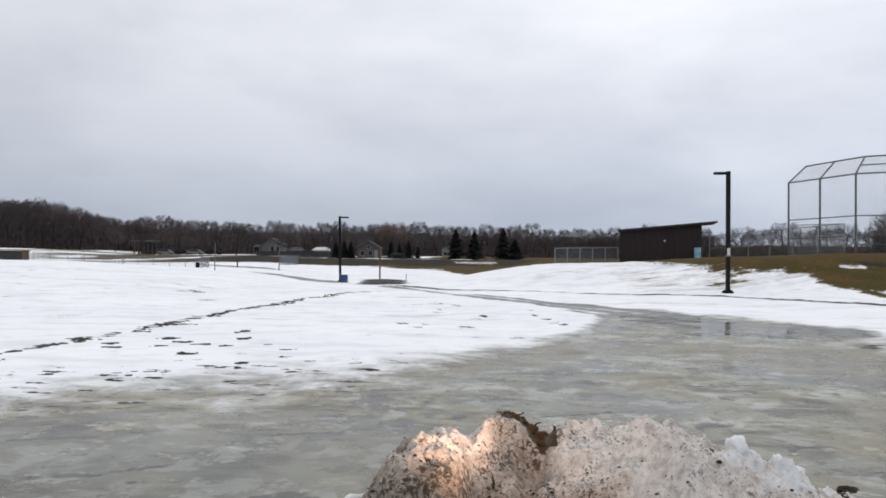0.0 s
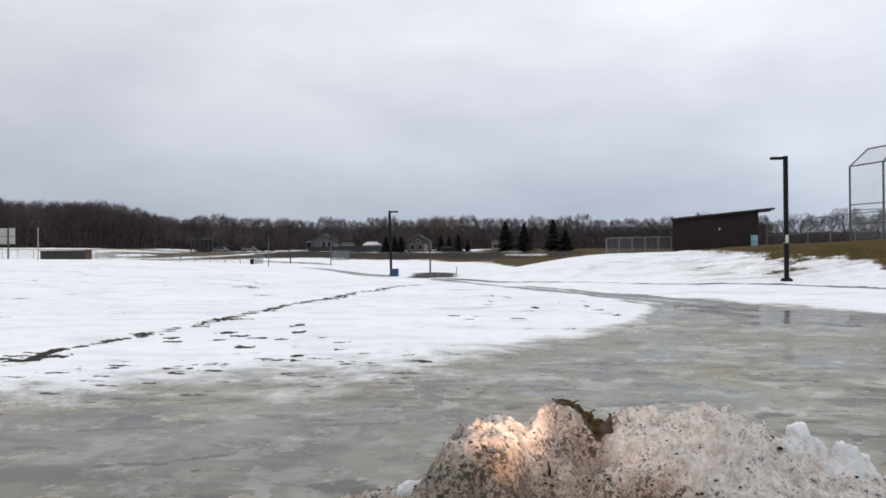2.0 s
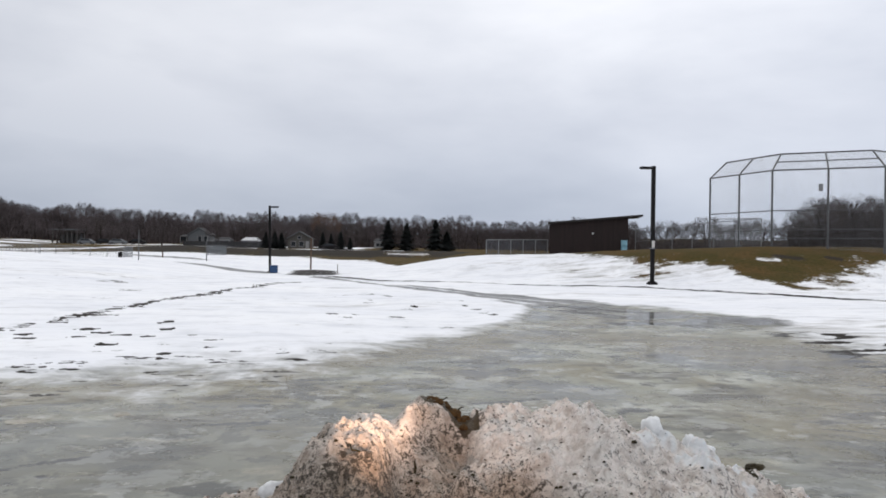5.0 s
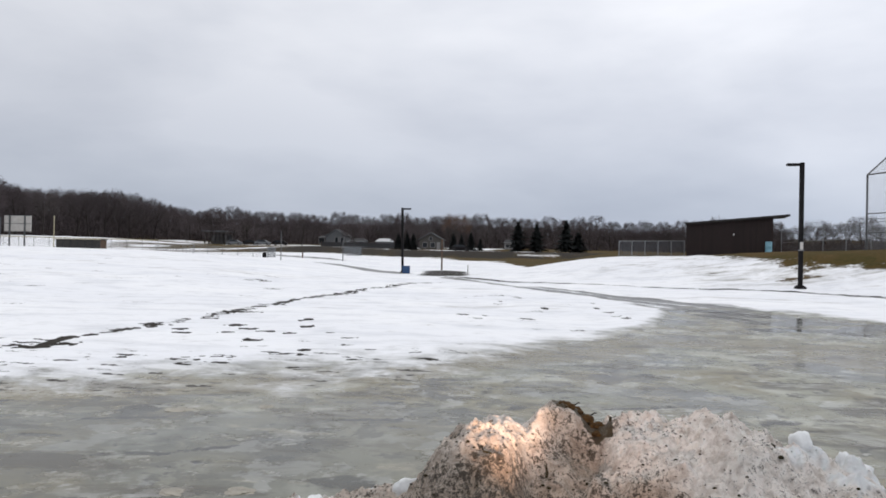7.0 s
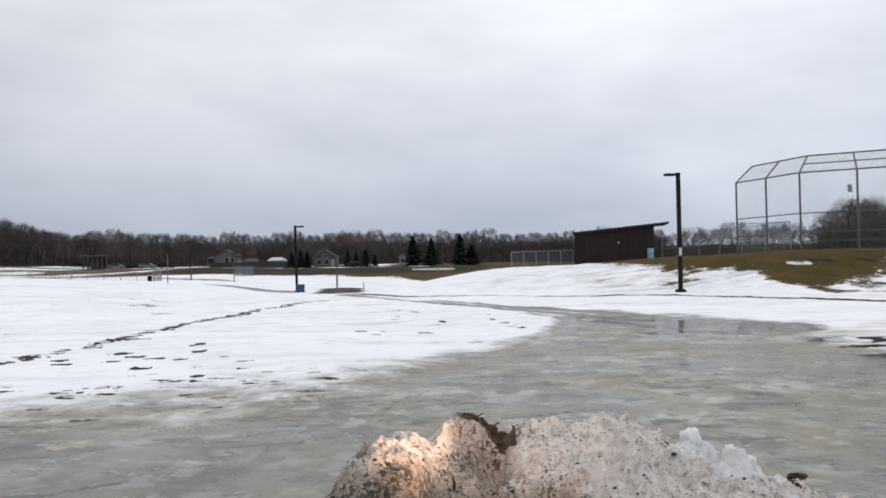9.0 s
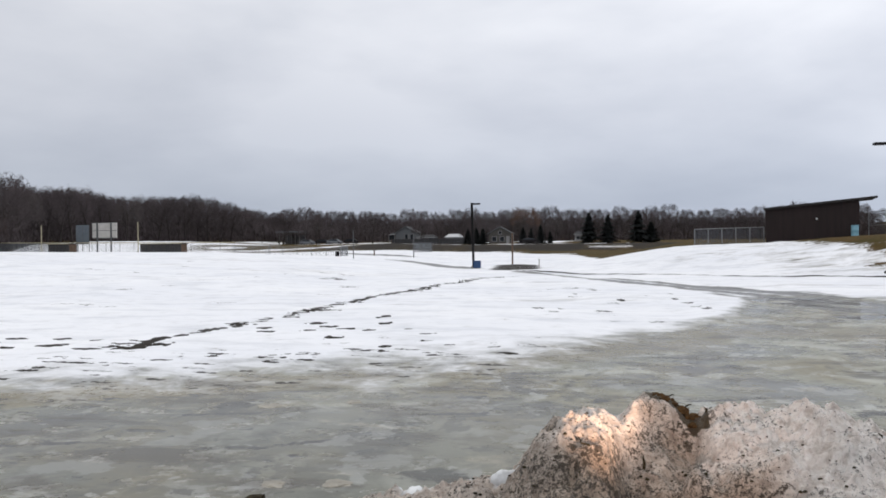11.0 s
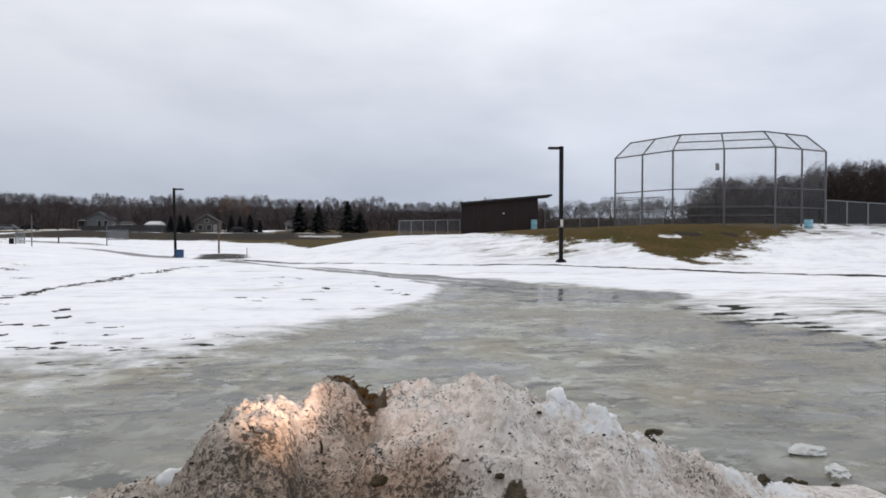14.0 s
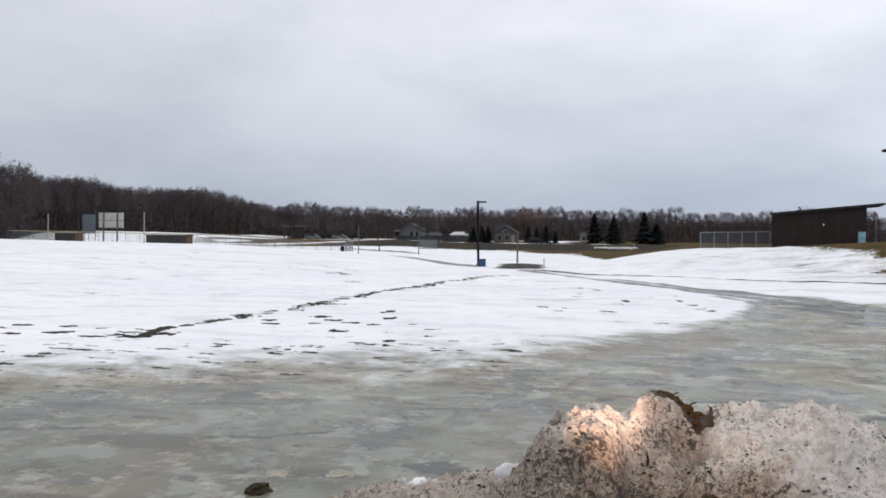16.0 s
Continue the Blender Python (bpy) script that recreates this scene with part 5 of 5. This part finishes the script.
def parked_car(x, y, paint, label):
    c = thing("car", x, y, H(x, y), 0, label, "car", "parked cars far off")
    side = [(-2.2, 0.3), (2.15, 0.3), (2.25, 0.75), (1.5, 0.95), (0.8, 1.45), (-1.1, 1.48), (-1.9, 0.98), (-2.25, 0.85)]
    part("body", Buf().prism(side, -0.85, 0.85), paint, c)
    part("window", Buf().prism([(1.25, 0.98), (0.7, 1.38), (-1.0, 1.4), (-1.6, 1.0)], -0.87, 0.87), window_dark, c)
    for wx2 in (-1.4, 1.4):
        for wy2 in (-0.87, 0.75):
            part("wheel", Buf().tube((wx2, wy2, 0.32), (wx2, wy2 + 0.14, 0.32), 0.32, 0.32, 14), roof_dark, c)


parked_car(-42.5, 205, siding_white, "white car parked before the houses")
for x, y, paint, label in ((-78.6, 214, siding_grey, "grey car standing in the lot by the shelter"), (-74.6, 216, dark_paint, "dark car standing in the lot by the shelter"), (-70.2, 214, siding_grey, "grey car standing in the lot by the shelter"), (-65.6, 216, dark_paint, "dark car standing in the lot by the shelter")):
    parked_car(x, y, paint, label)
parked_car(-10.5, 176, dark_paint, "dark car parked at the edge of the field")

# ---------------------------------------------------------------- trees


def rand_dir(r, up):
    a = r.uniform(0, 6.283)
    v = Vector((math.cos(a), math.sin(a), up))
    return v.normalized()


def bare_tree(seed, height, twigs, width, spread=0.32, twig_len=0.12, cloud=0):
    """Trunk and limbs as tapered tubes, twigs as many thin strips."""
    r = random.Random(seed)
    wood, fine = Buf(), Buf()
    ends = []

    def grow(a, d, length, radius, level):
        pts = [a]
        segs = 4 if level == 0 else 3
        for i in range(segs):
            d = (d + Vector((r.gauss(0, 0.10), r.gauss(0, 0.10), r.gauss(0.04, 0.06))) * (0.5 if level == 0 else 1.4)).normalized()
            b = pts[-1] + d * (length / segs)
            r0, r1 = radius * (1 - 0.6 * i / segs), radius * (1 - 0.6 * (i + 1) / segs)
            wood.tube(pts[-1], b, r0, r1, 6 if level == 0 else 4 if level == 1 else 3, False)
            pts.append(b)
            if level < 2 and (level > 0 or i >= 1):
                for _ in range(r.choice((2, 3)) if level == 0 else 2):
                    q = r.random()
                    at = pts[-2].lerp(b, q)
                    side = rand_dir(r, r.uniform(0.25, 1.0))
                    grow(at, (side * (0.9 + spread) + d * 0.55).normalized(), length * r.uniform(0.42, 0.62), r1 * 0.55, level + 1)
            if level >= 1:
                ends.append((pts[-2], b, length))
        ends.append((pts[-2], pts[-1], length))

    grow(Vector((0, 0, -0.2)), Vector((r.gauss(0, 0.04), r.gauss(0, 0.04), 1)).normalized(), height * 0.72, height * 0.017, 0)
    for _ in range(twigs):
        a, b, length = ends[r.randrange(len(ends))]
        at = a.lerp(b, r.random())
        d = (rand_dir(r, r.uniform(-0.1, 1.3)) + (b - a).normalized() * 0.7).normalized()
        L = height * twig_len * r.uniform(0.5, 1.3)
        side = d.cross(rand_dir(r, r.uniform(-1, 1))).normalized()
        mid = at + d * (L * 0.55)
        d2 = (d + rand_dir(r, 0.6) * 0.5).normalized()
        fine.ribbon(at, mid, width, width * 0.7, side)
        fine.ribbon(mid, mid + d2 * (L * 0.5), width * 0.7, width * 0.3, side)
    for _ in range(cloud):
        # fine outer twigs, fanning out to a rounded crown
        d = rand_dir(r, r.uniform(-0.45, 1.6))
        rim = Vector((d.x * height * 0.27, d.y * height * 0.27, height * (0.60 + 0.36 * d.z)))
        a = rim * r.uniform(0.72, 0.95) + Vector((0, 0, height * 0.1 * r.random()))
        out = (d + rand_dir(r, r.uniform(-0.5, 1.0)) * 0.55 + Vector((0, 0, 0.35))).normalized()
        fine.ribbon(a, a + out * height * twig_len * r.uniform(0.5, 1.2), width * 0.9, width * 0.35, out.cross(rand_dir(r, 0.2)).normalized())

    def rounded(q):
        # draw stray twigs in to a rounded, slightly uneven crown
        v = Vector((q[0] / (height * 0.31), q[1] / (height * 0.31), (q[2] - height * 0.58) / (height * 0.42)))
        n = v.length
        rim = 0.96 + 0.10 * noise.noise(v * 2.2 + Vector((seed, 0, 0)))
        if n > rim and q[2] > height * 0.25:
            v = v * ((rim + 0.22 * (n - rim)) / n)
        return (v.x * height * 0.31, v.y * height * 0.31, v.z * height * 0.42 + height * 0.58)

    wood.v = [rounded(q) for q in wood.v]
    fine.v = [rounded(q) for q in fine.v]
    return wood, fine


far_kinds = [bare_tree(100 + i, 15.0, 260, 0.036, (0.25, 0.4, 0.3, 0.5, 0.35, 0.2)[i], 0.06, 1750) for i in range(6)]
near_kinds = [bare_tree(200 + i, 15.0, 1500, 0.017, (0.3, 0.45, 0.35, 0.25)[i], 0.055, 2300) for i in range(4)]


def as_meshes(kinds, name, twig_mat):
    return [(w.mesh("trunk_" + name, bark, True), f.mesh("crown_" + name, twig_mat)) for w, f in kinds]


far_dark = as_meshes(far_kinds, "far", twig_hazed)
far_pale = [(w, f.mesh("crown_pale", twig_pale)) for (w, _), (_, f) in zip(far_dark, far_kinds)]
far_red = [(far_dark[0][0], far_kinds[0][1].mesh("crown_red", twig_red))]
near_dark = as_meshes(near_kinds, "near", twig)
near_pale = [(w, f.mesh("crown_near_pale", twig_pale)) for (w, _), (_, f) in zip(near_dark, near_kinds)]
tr = random.Random(77)


def tree(x, y, height, kinds, label, group, wide=1.0):
    t = thing("tree", x, y, H(x, y) - 0.1, tr.uniform(0, 360), label, "tree", group)
    t.scale = (height / 15 * wide, height / 15 * wide, height / 15)
    w, f = kinds[tr.randrange(len(kinds))]
    part("trunk", w, None, t)
    part("crown", f, None, t)
    return t


def wood_edge(q):
    """Where the woods begin, in metres along y, for x / y = q."""
    return float(np.interp(q, [-1.7, -1.06, -0.90, -0.86, -0.80, -0.55, -0.40, 0.0, 0.25, 0.5], [74, 88, 104, 136, 188, 244, 300, 312, 312, 290]))


back_kinds = [bare_tree(150 + i, 15.0, 120, 0.055, 0.35, 0.05, 1250) for i in range(4)]
back_wood, back_twigs = Buf(), Buf()
for row, (back, spacing) in enumerate(((0, 0.0165), (18, 0.0175), (38, 0.0185), (60, 0.019), (84, 0.02))):
    q = -0.84
    while q < 0.36:
        y = wood_edge(q) + back + tr.uniform(-5, 5)
        h = float(np.interp(q, [-0.84, -0.72, -0.55, -0.42, -0.25, 0, 0.3], [17.5, 17.0, 15.0, 11.6, 11.2, 10.8, 10.8])) * tr.uniform(0.84, 1.02) * (1.03 + 0.10 * math.sin(q * 23 + 1.0) * math.sin(q * 9.1 + 0.4) + (0.16 if tr.random() < 0.07 else 0))
        pale = tr.random() < (0.10 if row == 0 else 0.22)
        if row > 1:
            spin, k, z = tr.uniform(0, 6.283), h / 15, H(q * y, y) - 0.1
            c, s = math.cos(spin) * k * 1.45, math.sin(spin) * k * 1.45
            for one, rest in zip(back_kinds[tr.randrange(4)], (back_wood, back_twigs)):
                n = len(rest.v)
                rest.v += [(q * y + c * vx - s * vy, y + s * vx + c * vy, z + k * vz) for vx, vy, vz in one.v]
                rest.f += [tuple(i + n for i in f) for f in one.f]
            q += spacing * tr.uniform(0.75, 1.25) * (1.3 if q < -0.5 else 1.0)
            continue
        tree(q * y, y, h, far_pale if pale else far_dark, "tall bare tree with pale grey twigs at the wood's edge" if pale else "tall bare dark-brown tree at the wood's edge", "woodland trees", tr.uniform(1.1, 1.5))
        q += spacing * tr.uniform(0.75, 1.25) * (1.3 if q < -0.5 else 1.0)
tagged(new("distant_wood_trunks", back_wood.mesh("distant_wood_trunks", bark)), "trunks and limbs of the bare hillside wood", "wood", "", "stuff")
tagged(new("distant_wood_twigs", back_twigs.mesh("distant_wood_twigs", twig_hazed)), "bare grey-brown crowns of the hillside wood", "wood", "", "stuff")
# the high near wood on the far side of the field
for i in range(42):
    q = -1.45 + 0.545 * i / 41 + tr.uniform(-0.01, 0.01)
    y = wood_edge(q) + tr.choice((1, 6, 12)) + tr.uniform(-1.5, 1.5)
    h = float(np.interp(q, [-1.4, -1.1, -0.98, -0.9, -0.86], [16.5, 17.0, 17.2, 16.6, 15.6])) * tr.uniform(0.78, 1.05)
    tree(q * y, y, h, near_dark, "large bare dark tree in the near wood", "near wood trees", tr.uniform(0.95, 1.2))
tree(-1.055 * 87, 87, 17.0, near_dark, "tallest bare tree with a spreading crown of fine twigs", "near wood trees", 1.0)
tree(-0.065 * 290, 290, 14.5, far_red, "tall bare tree with reddish-brown twigs", "woodland trees", 1.5)
for i in range(26):
    q = tr.uniform(-0.44, 0.16)
    y = tr.uniform(205, 285)
    tree(q * y, y, tr.uniform(5.5, 9.0), far_pale if tr.random() < 0.35 else far_dark, "bare tree standing among the houses", "yard trees", tr.uniform(1.1, 1.5))
# trees and scrub behind the near ball field
for i in range(56):
    q = 0.585 + 0.60 * i / 55 + tr.uniform(-0.008, 0.008)
    y = 108 + tr.uniform(-6, 14)
    h = float(np.interp(q, [0.58, 0.64, 0.70, 0.80, 0.9, 1.2], [7.0, 9.2, 9.6, 11.4, 12.5, 13.0])) * tr.uniform(0.85, 1.05)
    tree(q * y, y, h, near_dark if tr.random() < 0.75 else near_pale, "bare grey-brown tree behind the ball field", "trees behind the ball field", tr.uniform(1.1, 1.5))
for i in range(16):
    q = 0.38 + 0.21 * i / 15 + tr.uniform(-0.006, 0.006)
    y = 140 + tr.uniform(-6, 10)
    tree(q * y, y, tr.uniform(5.6, 7.6), near_pale if tr.random() < 0.6 else near_dark, "small bare tree with crooked pale limbs", "trees behind the ball field", tr.uniform(1.2, 1.6))


def brush(name, n, place, tall, width, material, label, seed):
    """Undergrowth: many thin upright stems and twigs."""
    r = random.Random(seed)
    b = Buf()
    spots = [place(r) for _ in range(n)]
    lows = lift([q[0] for q in spots], [q[1] for q in spots]) - 0.1
    for (x, y), z in zip(spots, lows.tolist()):
        h = tall(x / y) * r.uniform(0.35, 1.0)
        z0 = z + h * r.uniform(0, 0.78)
        lean = Vector((r.gauss(0, 0.55), r.gauss(0, 0.5), 1)).normalized()
        a = Vector((x, y, z0))
        side = Vector((1, 0, 0)) if r.random() < 0.6 else Vector((0.7, 0.7, 0))
        b.ribbon(a, a + lean * h * r.uniform(0.14, 0.26), width * r.uniform(0.5, 1.3), width * 0.35, side)
    return tagged(new(name, b.mesh(name, material)), label, "undergrowth", "", "stuff")


def in_wood(r):
    q = r.uniform(-0.88, 0.36)
    y = wood_edge(q) + r.uniform(-3, 80)
    return q * y, y


def in_near_wood(r):
    q = r.uniform(-1.6, -0.84)
    y = wood_edge(q) + r.uniform(-1, 16)
    return q * y, y


def behind_field(r):
    q = r.uniform(0.57, 1.25)
    y = 112 + r.uniform(-8, 14)
    return q * y, y


brush("woodland_undergrowth", 95000, in_wood, lambda q: 9.0 if q < -0.4 else 7.5, 0.15, twig_hazed, "dense dark-brown undergrowth between bare trunks", 1)
brush("near_wood_undergrowth", 80000, in_near_wood, lambda q: 9.5, 0.055, twig, "dense dark undergrowth of the near wood", 2)
def before_field(r):
    q = r.uniform(0.345, 0.58)
    y = 140 + r.uniform(-10, 14)
    return q * y, y


brush("low_scrub", 22000, before_field, lambda q: 3.4, 0.04, twig, "low grey-brown scrub under the small trees", 4)
brush("scrub", 76000, behind_field, lambda q: float(np.interp(q, [0.57, 0.65, 0.8, 1.2], [5.0, 7.5, 8.5, 10.0])), 0.058, twig, "bare brown scrub behind the ball field", 3)


def spruce_kind(seed, height, n):
    r = random.Random(seed)
    wood, fine = Buf(), Buf()
    wood.tube((0, 0, -0.2), (0, 0, height * 0.95), height * 0.02, height * 0.004, 7)
    for _ in range(n):
        f = r.random() ** 0.75
        z = height * (0.04 + 0.95 * f)
        reach_ = height * 0.21 * (1 - f) ** 0.85 * r.uniform(0.4, 1.3) * (0.85 + 0.25 * math.sin(f * 40 + seed)) + 0.06
        a = r.uniform(0, 6.283)
        d = Vector((math.cos(a), math.sin(a), 0))
        start = d * reach_ * 0.25 + Vector((0, 0, z + 0.05 * reach_))
        end = d * reach_ + Vector((0, 0, z - reach_ * r.uniform(0.05, 0.45)))
        side = Vector((-d.y, d.x, r.uniform(-0.5, 0.5))).normalized()
        fine.ribbon(start, end, 0.26 * height / 8, 0.10, side)
    return wood.mesh("trunk_spruce", bark), fine.mesh("crown_spruce", needles)


spruces = [spruce_kind(300 + i, 8.0, 1300) for i in range(3)]
for x, y, h, wide in ((-12.4, 180, 4.7, 1.35), (-10.5, 181, 4.4, 1.25), (-8.2, 180, 5.0, 1.45), (-6.0, 181, 3.5, 1.3), (3.0, 181, 8.2, 1.4), (7.4, 180, 7.6, 1.4),
                      (14.3, 180, 8.7, 1.25), (17.2, 181, 5.6, 2.1), (-24.5, 172, 4.2, 1.5), (-22.6, 173, 4.5, 1.5), (-21.0, 172, 4.3, 1.6)):
    t = thing("spruce", x, y, H(x, y) - 0.1, tr.uniform(0, 360), "tall dark green spruce before the woods" if h > 6 else "small dark green spruce before the houses", "spruce", "spruces")
    t.scale = (h / 8 * wide * 1.22, h / 8 * wide * 1.22, h / 8 * 0.9)
    w, f = spruces[tr.randrange(3)]
    part("trunk", w, None, t)
    part("crown", f, None, t)
